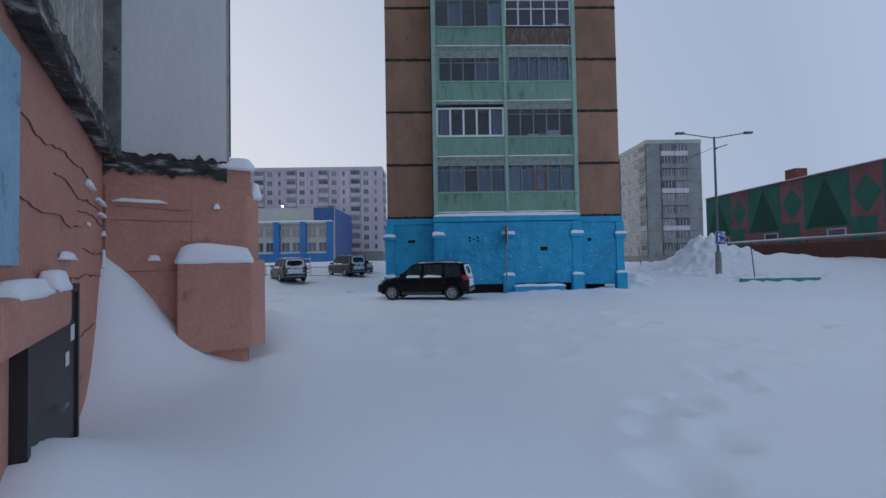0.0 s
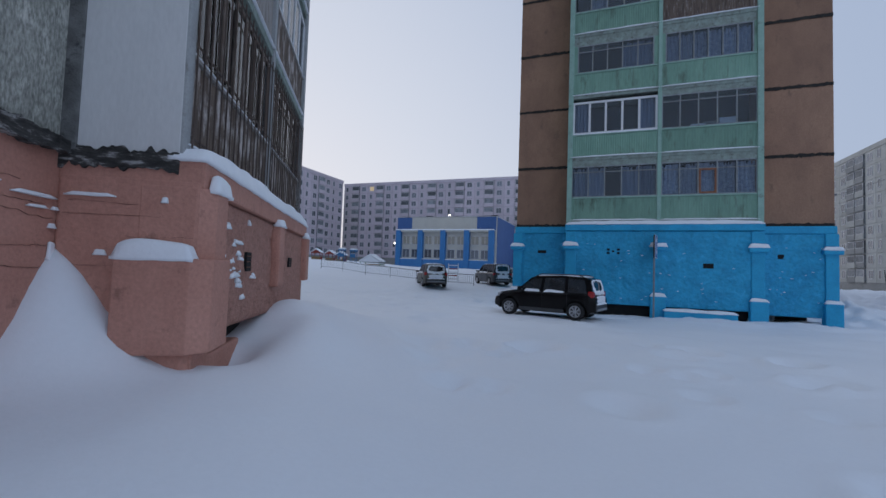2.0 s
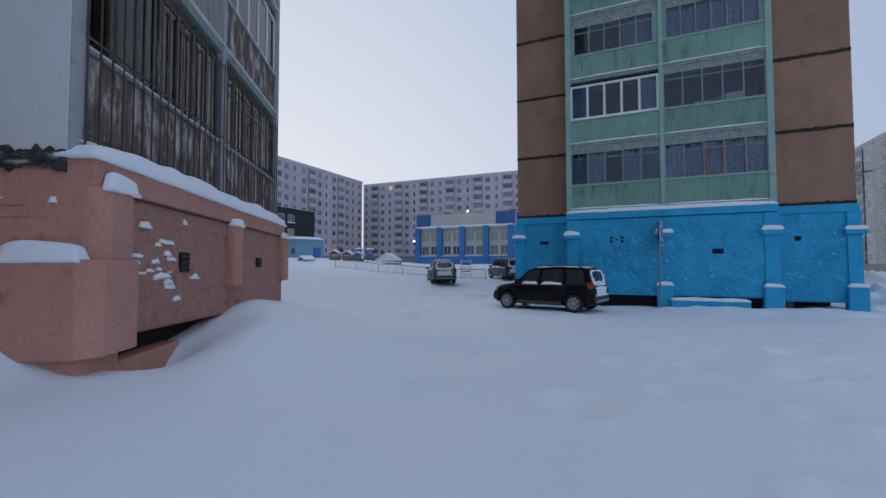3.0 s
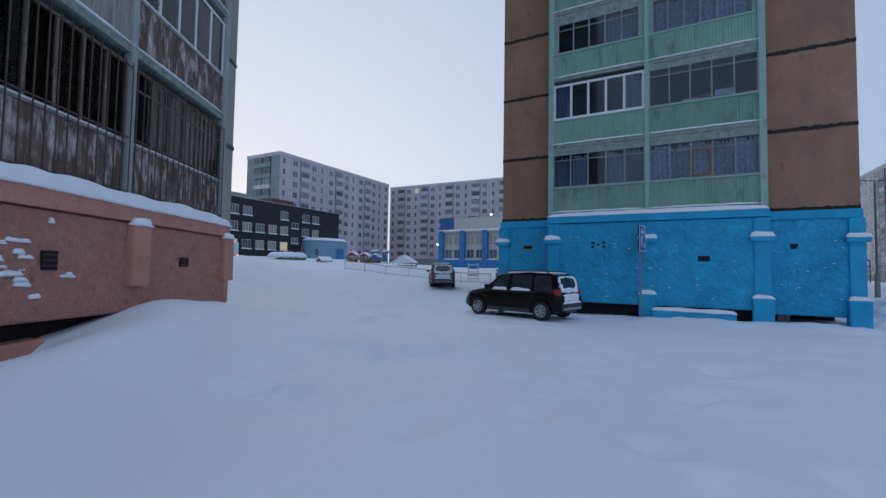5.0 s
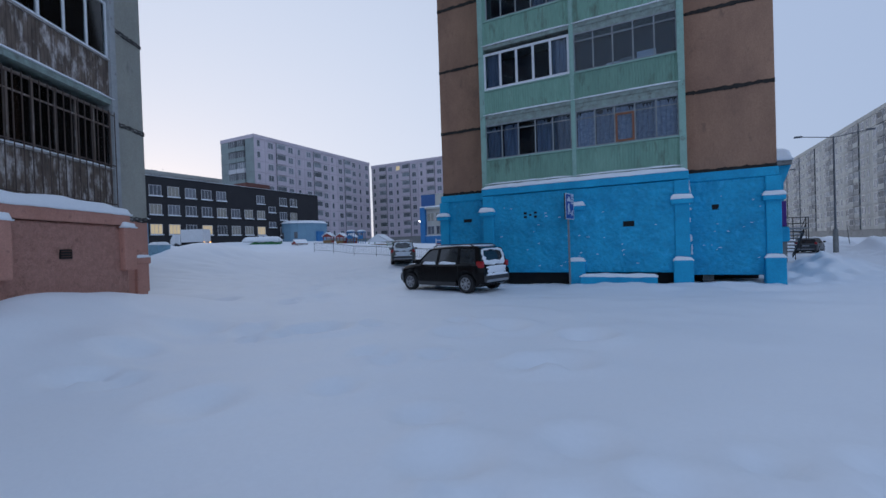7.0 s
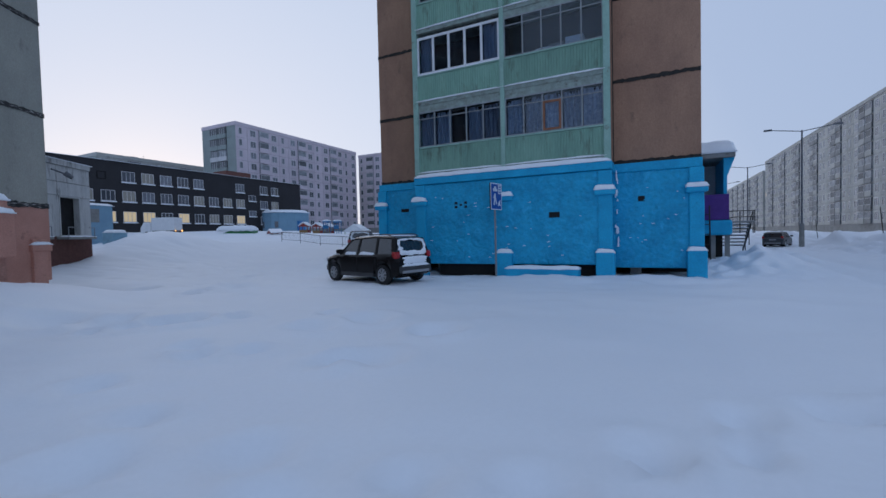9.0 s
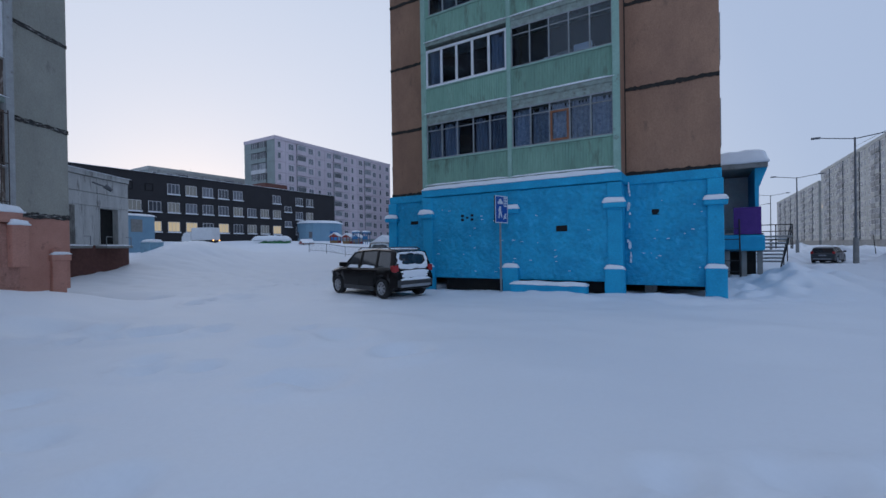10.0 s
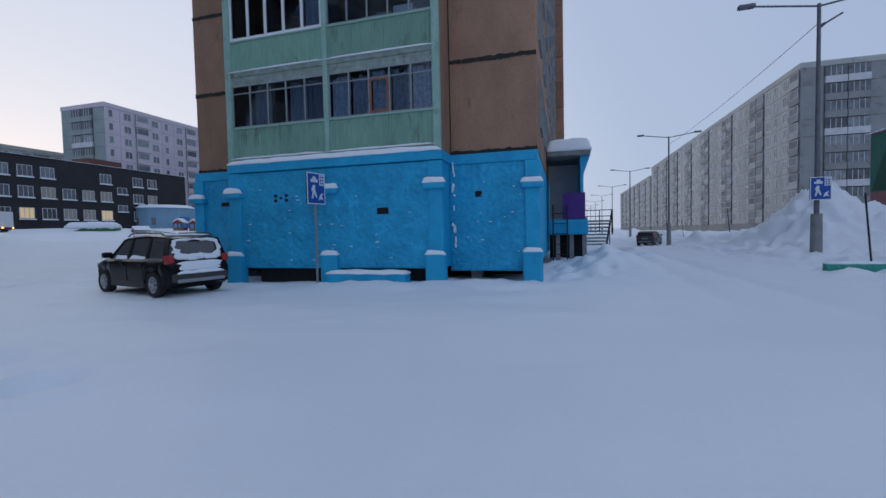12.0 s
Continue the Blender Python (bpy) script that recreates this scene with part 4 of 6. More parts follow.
def far_block(origin, turn, length, deep, floors, wall_mat, label, z0=1.0, storey=2.8, end_mat=None, loggia_every=4, seed=1, end_balcony=True, plinth=1.6, bay=3.2, pair=False):
    """A long panel block far off. Local x runs along the face that is seen, y goes inward."""
    r = random.Random(seed)
    top = plinth + floors * storey
    b = empty("apartment_block", pose(*origin, z0, 0, 0, turn), label, "building", "far panel blocks")
    part("wall", boxes((0.1, length - 0.1, 0.1, deep - 0.1, -2, top)), FARSEAM, b)
    part("plinth", boxes((0, length, 0, deep, -2.5, plinth - 0.06)), end_mat or CONC, b)
    part("roof", boxes((-0.1, length + 0.1, -0.1, deep + 0.1, top, top + 0.9)), wall_mat, b)
    nb = int(length / bay)
    bay = length / nb
    for k in range(floors):
        bm = bmesh.new()
        for i in range(nb):
            box(bm, i * bay + 0.03, (i + 1) * bay - 0.03, 0, 0.3, plinth + k * storey + 0.03, plinth + (k + 1) * storey - 0.03)
        tagged(part("panelling", bm, wall_mat, b), kind="stuff")
    for i in range(nb):
        if loggia_every and (i % loggia_every == loggia_every - 2 or (pair and i % loggia_every == loggia_every - 3)):
            for k in range(floors):
                z = plinth + k * storey
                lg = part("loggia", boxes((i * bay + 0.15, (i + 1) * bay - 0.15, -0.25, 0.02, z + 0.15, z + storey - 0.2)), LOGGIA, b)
                part("loggia_front", boxes((i * bay + 0.1, (i + 1) * bay - 0.1, -0.34, -0.26, z, z + 1.1)), DULLGREY if pair and (i + k) % 3 else wall_mat, lg)
                part("loggia_frame", ring(i * bay + 0.2, (i + 1) * bay - 0.2, -0.31, -0.25, z + 1.1, z + storey - 0.25, 0.1), FARFRAME, lg)
            continue
        for k in range(floors):
            z = plinth + k * storey + 0.85
            lit = r.random() < 0.008
            me = WIN_LIT if lit else (WIN_B if (i % loggia_every == 0 if loggia_every else False) else WIN_A)
            put_window(me, b, pose(i * bay + (bay - 1.5) / 2, -0.01, z))
    # ends: loggias down the middle
    for side in (0, 1):
        x = 0 if side == 0 else length
        s = -1 if side == 0 else 1
        em = end_mat or wall_mat
        for k in range(floors):
            z = plinth + k * storey
            for a, c in ((0.02, deep * 0.25), (deep * 0.75, deep - 0.02)):
                part("end_panel", boxes((min(x, x + s * 0.03), max(x, x + s * 0.03), a, c, z + 0.03, z + storey - 0.03)), em, b)
            if end_balcony:
                for a, c in ((deep * 0.26, deep * 0.495), (deep * 0.505, deep * 0.74)):
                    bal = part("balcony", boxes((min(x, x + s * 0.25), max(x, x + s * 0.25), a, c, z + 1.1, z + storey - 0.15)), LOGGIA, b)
                    part("balcony_front", boxes((min(x, x + s * 0.4), max(x, x + s * 0.4), a, c, z, z + 1.08)), em if (k + side) % 3 else FARFRAME, bal)
                    for q in range(1, 4):
                        part("balcony_post", boxes((min(x, x + s * 0.3), max(x, x + s * 0.3), a + (c - a) * q / 4 - 0.04, a + (c - a) * q / 4 + 0.04, z + 1.1, z + storey - 0.15)), FARFRAME, bal)
    for q in range(max(2, int(length / 22))):
        x = length * (q + 0.5) / max(2, int(length / 22))
        part("roof_stack", boxes((x - 0.8, x + 0.8, deep * 0.4, deep * 0.4 + 1.4, top + 0.85, top + 1.9)), REDBOX if q % 2 else CONC, b)
        bm = bmesh.new()
        rod(bm, (x + 3, deep * 0.5, top + 0.8), (x + 3, deep * 0.5, top + 2.8), 0.03, 5)
        part("aerial", bm, GALV, b)
    return b


far_block((-83, 78), 90, 47, 12.5, 9, HAZELILAC, "nine-storey lilac panel block with white-framed windows", 1.6, plinth=3.0, seed=2, end_mat=SAGE)
far_block((-86.5, 131), 0, 71.5, 12.5, 9, HAZELILAC, "long nine-storey lilac-grey panel block with loggias", 1.6, plinth=3.2, seed=5, loggia_every=3)
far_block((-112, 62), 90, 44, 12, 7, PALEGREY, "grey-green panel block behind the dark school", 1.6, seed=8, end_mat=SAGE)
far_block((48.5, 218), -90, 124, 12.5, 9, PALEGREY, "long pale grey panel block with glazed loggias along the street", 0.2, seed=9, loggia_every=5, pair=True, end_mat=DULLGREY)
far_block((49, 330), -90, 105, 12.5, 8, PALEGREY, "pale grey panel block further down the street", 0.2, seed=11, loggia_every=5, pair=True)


# ---- school, sports hall, rotunda, substation, painted hall ----
BLACKWALL = mat("charcoal_panel_cladding", (0.038, 0.036, 0.040), (0.028, 0.027, 0.030), 0.8, 0.5, 8, 0.15, stains=((0.06, 0.055, 0.06), 0.15, 1.0))
CREAM = mat("cream_cladding", (0.58, 0.56, 0.50), (0.52, 0.50, 0.45), 0.7, 0.5, 8, 0.05)
ROYAL = mat("royal_blue_cladding", (0.06, 0.14, 0.34), (0.05, 0.12, 0.30), 0.6, 0.5, 8, 0.05)
AZURE = mat("azure_pilaster_paint", (0.055, 0.23, 0.50), (0.045, 0.19, 0.44), 0.6, 0.6, 8, 0.05)
PALEBLUE = mat("pale_blue_render", (0.24, 0.40, 0.52), (0.20, 0.34, 0.46), 0.8, 0.6, 8, 0.1)
OLDWHITE = mat("peeling_white_concrete", (0.60, 0.60, 0.585), (0.45, 0.45, 0.44), 0.9, 1.2, 20, 0.3, stains=((0.12, 0.11, 0.10), 0.42, 1.5), stretch=(1.8, 1.8, 0.3))
BRICK = mat("dark_red_brick", (0.17, 0.075, 0.06), (0.11, 0.05, 0.042), 0.9, 4, 20, 0.3)
# hall pink and green are paled in the colour for haze
HALLPINK = mat("hazed_dusky_pink_paint", (0.28, 0.13, 0.13), (0.21, 0.095, 0.095), 0.85, 0.8, 10, 0.15, stains=((0.13, 0.07, 0.07), 0.28, 1.2), stretch=(1, 1, 0.5))
HALLGREEN = mat("hazed_bottle_green_paint", (0.045, 0.17, 0.125), (0.032, 0.13, 0.095), 0.85, 0.8, 10, 0.15, stains=((0.16, 0.09, 0.085), 0.25, 1.4), stretch=(1, 1, 0.5))
HALLDARK = mat("dark_green_paint", (0.02, 0.085, 0.055), (0.015, 0.065, 0.04), 0.8, 0.6, 10, 0.15)
TURQ = mat("turquoise_kerb_paint", (0.05, 0.33, 0.27), (0.04, 0.26, 0.21), 0.7, 2, 20, 0.2, stains=((0.5, 0.52, 0.55), 0.15, 4))


def snow_roof(name, x0, x1, y0, y1, z, h, parent, seed=1):
    part(name, snow_lump(x0, x1, y0, y1, z, h, seed, 30, 8, 0.02), SNOWCAP, parent, smooth=True)


# dark school: its long face looks east
school = empty("school", pose(-66, 14, 1.2, 0, 0, 90), "three-storey charcoal school with white window frames and lit rooms", "building")
part("wall", boxes((0, 67.5, 0, 14, -1, 13.05)), BLACKWALL, school)
snow_roof("roof_snow", -0.2, 67.7, -0.25, 14, 13.05, 0.25, school, 2)
part("roof_hut", boxes((52, 58, 5, 9, 13.05, 14.9)), BRICK, school)
sw = window_kit(1.75, 1.5, split=2, t=0.075)
sw_l = window_kit(1.75, 1.5, LIT, split=2, t=0.075)
sw_d = window_kit(1.75, 1.5, PALEGLOW, split=2, t=0.075)
r7 = random.Random(21)
for f, z in enumerate((3.72, 6.95, 10.02)):
    for i in range(21):
        x = 1.0 + i * 2.9
        if i == 18 or (f == 2 and (i < 10 or i in (15, 16))):
            continue
        q = r7.random()
        kit = sw_l if (f == 0 and 8 < i < 12) or (f == 0 and q < 0.12) or q < 0.03 else (sw_d if q < 0.45 else sw)
        w = put_window(kit, school, pose(x, -0.01, z))
        part("window_sill", boxes((-0.15, 1.95, -0.25, -0.03, -0.26, -0.1)), SNOWCAP, w)
# narrow windows at the end, half-landing windows of the stairs, dark vent squares
sw_n, sw_s = window_kit(0.8, 1.5, PALEGLOW, split=0, t=0.075), window_kit(1.6, 1.0, split=1, t=0.075)
for z in (3.72, 6.95, 10.02):
    put_window(sw_n, school, pose(59.9, -0.01, z))
for z in (5.3, 8.45):
    w = put_window(sw_s, school, pose(53.2, -0.01, z))
    part("window_sill", boxes((-0.15, 1.8, -0.25, -0.03, -0.26, -0.1)), SNOWCAP, w)
for x in (26.6, 23.7):
    part("boarded_window", ring(x, x + 1.2, -0.06, 0.02, 10.1, 11.3, 0.12), VOID, school, "black square vent frame")
part("end_wall", boxes((67.51, 67.56, 0.1, 13.9, -1, 13.0)), BLACKWALL, school)

# sports hall with blue pilasters
hall = empty("sports_hall", pose(-51.2, 105, 1.7), "cream and blue sports hall with tall blue pilasters", "building")
part("wall", boxes((0, 27.4, 0, 22, -1, 13.5)), CREAM, hall)
part("side_wall", boxes((27.41, 27.5, 0.9, 22, -1, 13.4)), ROYAL, hall)
part("base_wall", boxes((0, 26.4, -0.9, -0.01, -1, 2.3)), AZURE, hall)
snow_roof("base_snow", 0, 26.4, -1.0, -0.02, 2.3, 0.16, hall, 9)
part("corner_panel", boxes((0.0, 4.3, -0.06, -0.01, 10.1, 13.4)), ROYAL, hall)
part("corner_panel", boxes((22.4, 27.4, -0.06, -0.01, 10.1, 13.4)), ROYAL, hall)
part("ledge", boxes((0, 26.9, -1.0, -0.02, 9.5, 9.9)), CREAM, hall)
snow_roof("ledge_snow", 0, 26.9, -1.1, 0, 9.9, 0.35, hall)
snow_roof("roof_snow", -0.2, 27.6, -0.2, 22, 13.5, 0.2, hall, 5)
lw_u, lw_d = window_kit(1.9, 2.1, PALEGLOW, t=0.12), window_kit(1.9, 2.1, HAZEGLASS, t=0.12)
for i in range(5):
    x = 0.1 + i * 6.4
    part("pilaster", boxes((x, x + 1.4, -1.15, -0.02, -1, 9.95), round_edge=0.06), AZURE, hall)
    part("snow_cap", snow_lump(x - 0.05, x + 1.45, -1.25, -0.05, 9.95, 0.25, i, 8, 5), SNOWCAP, hall, smooth=True)
    if i < 4:
        for dx in (1.75, 4.35):
            put_window(lw_u, hall, pose(x + dx, -0.02, 6.3))
            put_window(lw_d, hall, pose(x + dx, -0.02, 2.8))
for x in (7.0, 25.2):
    part("roof_vent", boxes((x, x + 1.6, 3, 4.5, 13.4, 14.2), round_edge=0.05), BLACKMETAL, hall)
for x, z in ((-0.5, 6.4), (15.0, 13.85)):
    bm = bmesh.new()
    bmesh.ops.create_icosphere(bm, subdivisions=2, radius=0.22)
    part("floodlight", bm, glow("floodlight_glow", (1, 0.93, 0.8), 6), hall, "lit floodlight", at=pose(x, -0.4, z))

# pale blue rotunda beside the school
rot = empty("rotunda", pose(-65.2, 75.6, 2.2), "pale blue round annex with a snowy roof", "annex")
bm = bmesh.new()
rod(bm, (0, 0, -1), (0, 0, 5.0), 5.3, 20)
part("wall", bm, PALEBLUE, rot)
bm = bmesh.new()
rod(bm, (0, 0, 5.0), (0, 0, 5.6), 5.6, 20, 4.6)
part("roof_snow", bm, SNOWCAP, rot)
part("doorway", boxes((3.2, 5.6, -1.2, 0.6, 0, 3.2)), AZURE, rot)
for a in (-60, -95):
    part("window", boxes((-0.35, 0.35, -0.06, 0.06, 0, 1.3)), HAZEGLASS, rot, at=pose(5.28 * math.cos(radians(a)), 5.28 * math.sin(radians(a)), 1.8, 0, 0, a + 90))

# substation with peeling white panels
SUB_U = PK_TURN
sub = empty("substation", pose(-18.86, 11.78, 0.75, 0, 0, SUB_U + 3), "small peeling white concrete substation with dark doors", "building")
L = 11.6
part("plinth", boxes((-3.0, L, 0, 7, -1.2, 1.30)), BRICK, sub)
doorways = ((1.5, 3.28), (5.15, 6.93), (8.8, 10.56))
for i, (a, b) in enumerate(((-3.0, 0.0), (0.02, 1.5), (3.28, 5.15), (6.93, 8.8), (10.56, L))):
    part("wall_panel", boxes((a, b, -0.02 * (i % 2), 0.3, 1.30, 3.80), round_edge=0.012), OLDWHITE, sub)
for a, b in doorways:
    part("lintel_panel", boxes((a, b, 0.0, 0.3, 3.78, 3.80)), OLDWHITE, sub)
for i in range(5):
    part("fascia_panel", boxes((-3.0 + i * 2.92, -3.0 + (i + 1) * 2.92 - 0.03, -0.06, 0.3, 3.81, 4.62), round_edge=0.02), OLDWHITE, sub)
    part("fascia_panel", boxes((-3.0 + i * 2.92, -3.0 + (i + 1) * 2.92 - 0.03, -0.03, 0.3, 4.65, 5.62), round_edge=0.02), OLDWHITE, sub)
    part("cornice", boxes((-3.0 + i * 2.92, -3.0 + (i + 1) * 2.92 - 0.03, -0.12, 0.3, 5.65, 5.98), round_edge=0.02), OLDWHITE, sub)
part("wall", boxes((-3.0, L, 0.9, 7, 1.2, 5.96)), OLDWHITE, sub)
part("end_wall", boxes((L - 0.25, L, 0.3, 7, 1.2, 5.97)), OLDWHITE, sub)
for a, b in doorways:
    # solid near-black leaf closes each doorway
    part("door_leaf", boxes((a + 0.02, b - 0.02, 0.32, 0.40, 1.30, 3.80), round_edge=0.01), VOID, sub, "black door leaf filling the doorway")
    part("door_jamb", ring(a, b, -0.05, 0.3, 1.31, 3.80, 0.07), OLDWHITE, sub)
    part("threshold", boxes((a - 0.3, b + 0.4, -0.7, -0.01, 1.12, 1.28), round_edge=0.02), CONC, sub)
    part("threshold_snow", snow_lump(a - 0.3, b + 0.4, -0.72, -0.02, 1.28, 0.07, a, 10, 4), SNOWCAP, sub, smooth=True)
    bm = bmesh.new()
    for hx in (a - 0.25, b + 0.3):
        rod(bm, (hx, -0.65, 1.2), (hx, -0.65, 1.85), 0.025, 6)
    rod(bm, (a - 0.25, -0.65, 1.85), (a + 0.35, -0.65, 1.85), 0.025, 6)
    rod(bm, (b - 0.2, -0.65, 1.85), (b + 0.3, -0.65, 1.85), 0.025, 6)
    part("guard_rail", bm, GALV, sub)
bm = bmesh.new()
rod(bm, (8.2, -0.1, 5.3), (8.7, -0.55, 5.05), 0.05, 6)
rod(bm, (8.7, -0.5, 5.12), (8.95, -0.75, 4.85), 0.16, 8, 0.11)
part("wall_lamp", bm, POLE, sub, "unlit wall lamp on a bracket")
snow_roof("roof_snow", -3.1, L + 0.1, -0.2, 7, 5.98, 0.16, sub, 8)

# small blue cabin behind the substation
cabin = empty("cabin", pose(-42.0, 28.1, 3.5, 0, 0, 100) @ Matrix.Scale(0.75, 4), "pale blue timber cabin with snow on its roof", "cabin")
part("wall", boxes((0, 4, 0, 3, -4.0, 2.6), round_edge=0.03), PALEBLUE, cabin)
part("shutter", boxes((0.6, 2.2, -0.05, 0.02, 0.3, 2.1), round_edge=0.02), CONC, cabin)
snow_roof("roof_snow", -0.2, 4.2, -0.2, 3.2, 2.6, 0.35, cabin)

# teal utility chest half buried beside the substation
chest = empty("utility_chest", pose(-28.6, 24.2, 1.55, 0, 0, 115), "pale teal metal chest capped with snow", "chest")
part("body", boxes((0, 1.5, 0, 0.8, -0.6, 0.75), round_edge=0.02), SKYPAINT, chest)
part("lid", boxes((-0.04, 1.54, -0.04, 0.84, 0.75, 0.82), round_edge=0.02), SKYPAINT, chest)
part("snow_cap", snow_lump(-0.02, 1.52, -0.04, 0.82, 0.82, 0.22, 3, 12, 6), SNOWCAP, chest, smooth=True)

# painted hall across the street
wk = empty("workshop_hall", pose(36.5, 55.5, 0.4, 0, 0, -90) @ Matrix.Diagonal((1, 1, 0.88, 1)), "long low workshop hall painted in pink and green triangles", "building")
part("wall", boxes((0, 52, 0, 22, -1, 10.0)), HALLPINK, wk)
part("footing_wall", boxes((0, 52, -0.12, -0.01, -1, 2.6)), BRICK, wk)
snow_roof("roof_snow", -0.2, 52.2, -0.3, 22, 10.0, 0.18, wk, 3)


def paint(pts, m, d):
    bm = bmesh.new()
    prism(bm, pts, -0.01 - d, -0.002)
    part("painted_shape", bm, m, wk)


for i in range(7):
    x = i * 7.4
    paint([(x, 4.2), (x, 9.8), (x + 4.6, 9.8), (x + 4.6, 4.2)], HALLGREEN, 0.010)
    paint([(x + 0.2, 4.3), (x + 2.3, 9.4), (x + 4.4, 4.3)], HALLDARK, 0.020)
    paint([(x + 4.8, 7.2), (x + 6.0, 9.0), (x + 7.3, 7.2), (x + 6.0, 5.2)], HALLGREEN, 0.010)
    paint([(x + 4.6, 2.7), (x + 4.6, 5.0), (x + 6.8, 5.0), (x + 6.8, 2.7)], HALLGREEN, 0.006)
    w = part("window", ring(x + 2.4, x + 4.2, -0.1, 0.0, 3.2, 4.0, 0.1), FARFRAME, wk)
    part("pane", boxes((x + 2.5, x + 4.1, -0.05, -0.03, 3.3, 3.9)), HAZEGLASS, w)
bm = bmesh.new()
rod(bm, (4, -0.9, 3.0), (52, -0.9, 3.3), 0.14)
part("heating_pipe", bm, GALV, wk, "insulated pipe with a line of snow")
for i in range(9):
    bm = bmesh.new()
    rod(bm, (5 + i * 5.5, -0.9, -1), (5 + i * 5.5, -0.9, 3.0), 0.08, 6)
    part("pipe_post", bm, RUST, wk)
snow_roof("pipe_snow", 4, 52, -1.0, -0.8, 3.14, 0.12, wk, 6)
part("roof_vent", boxes((8, 9.4, 4, 5.4, 10, 12.3), round_edge=0.05), REDBOX, wk)


# ---- street furniture ----
LENS = mat("lamp_lens", (0.5, 0.52, 0.55), (0.4, 0.42, 0.45), 0.3, 3, 20, 0)


def street_lamp(x, y, base):
    lamp = empty("street_lamp", pose(x, y, 0), "tall grey steel street lamp with two arms, unlit", "street lamp", "street lamps along the road")
    bm = bmesh.new()
    rod(bm, (0, 0, base - 0.6), (0, 0, 10.25), 0.10, 10, 0.065)
    part("pole", bm, POLE, lamp, smooth=False)
    bm = bmesh.new()
    rod(bm, (0, 0, base - 0.8), (0, 0, base + 1.45), 0.21, 12, 0.19)
    part("sleeve", bm, CONC, lamp, "thick concrete sleeve")
    for s in (-1, 1):
        bm = bmesh.new()
        rod(bm, (0, 0, 10.15), (s * 2.3, 0, 10.5), 0.04, 8)
        arm = part("arm", bm, POLE, lamp)
        bm = boxes((s * 2.2 - (0.0 if s > 0 else 0.62), s * 2.2 + (0.62 if s > 0 else 0.0), -0.14, 0.14, 10.44, 10.60), round_edge=0.06)
        head = part("lamp_head", bm, POLE, arm)
    return lamp


lamp_spots = [(20.55 + 0.03 * i, 30.1 + 25.4 * i) for i in range(9)]
for i, (x, y) in enumerate(lamp_spots):
    street_lamp(x, y, 0.45 if i == 0 else max(0.4, snow_height(x, y)))
lone = bmesh.new()
rod(lone, (0, 0, 0), (0.5, -1.6, 0.12), 0.07, 8)
rod(lone, (-0.18, 0, -0.1), (0.18, 0, 0.12), 0.16, 8, 0.1)
part("camera_bracket", lone, POLE, None, at=pose(20.1, 30.1, 9.0))
bpy.data.objects["camera_bracket"].parent = bpy.data.objects["street_lamp"]
bpy.data.objects["camera_bracket"].matrix_basis = pose(0.12, 0, 9.4) @ Matrix.Scale(0.5, 4)


def cable(name, p, q, sag, r=0.012, n=14):
    cu = bpy.data.curves.new(name, "CURVE")
    cu.dimensions = "3D"
    cu.bevel_depth, cu.bevel_resolution = r, 1
    sp = cu.splines.new("POLY")
    sp.points.add(n)
    for i in range(n + 1):
        t = i / n
        v = Vector(p).lerp(Vector(q), t)
        sp.points[i].co = (v.x, v.y, v.z - sag * 4 * t * (1 - t), 1)
    ob = new(name, cu)
    cu.materials.append(BLACKMETAL)
    return tagged(ob, "thin black overhead cable between street lamps", "cable")


cable("overhead_cable", (20.55, 30.1, 9.5), (20.6, 55.5, 9.5), 0.25)

SIGNBLUE = mat("traffic_sign_blue", (0.015, 0.09, 0.38), (0.012, 0.075, 0.33), 0.4, 3, 20, 0.02)
SIGNWHITE = mat("traffic_sign_white", (0.75, 0.77, 0.8), (0.68, 0.7, 0.73), 0.4, 3, 20, 0)


def sign_plate(parent, m):
    """The plate: white rim, blue field and plain white marks."""
    plate = part("sign_plate", boxes((-0.36, 0.36, 0.0, 0.05, -0.46, 0.46), round_edge=0.015), BLACKMETAL, parent, at=m)
    part("sign_rim", ring(-0.36, 0.36, -0.011, -0.001, -0.46, 0.46, 0.03), SIGNWHITE, plate)
    part("sign_field", boxes((-0.33, 0.33, -0.010, -0.001, -0.43, 0.43)), SIGNBLUE, plate)
    marks = {"car_mark": [(-0.22, 0.18), (0.06, 0.18), (0.06, 0.27), (0.0, 0.27), (-0.03, 0.35), (-0.13, 0.35), (-0.16, 0.27), (-0.22, 0.27)],
             "house_mark": [(0.12, 0.1), (0.32, 0.1), (0.32, 0.42), (0.12, 0.42)],
             "tall_mark": [(-0.20, -0.30), (-0.14, -0.30), (-0.10, -0.12), (-0.02, -0.28), (0.03, -0.25), (-0.05, -0.04), (-0.05, 0.10), (-0.13, 0.10), (-0.20, -0.04), (-0.16, -0.1)],
             "small_mark": [(0.08, -0.35), (0.18, -0.3), (0.28, -0.33), (0.22, -0.22), (0.28, -0.12), (0.19, -0.14), (0.12, -0.22)]}
    for k, pts in marks.items():
        bm = bmesh.new()
        prism(bm, pts, -0.020, -0.0135)
        part(k, bm, SIGNWHITE, plate)
    for q in range(3):
        for c in (0.15, 0.24):
            part("house_window", boxes((c, c + 0.055, -0.026, -0.0205, 0.14 + q * 0.09, 0.19 + q * 0.09)), SIGNBLUE, plate)


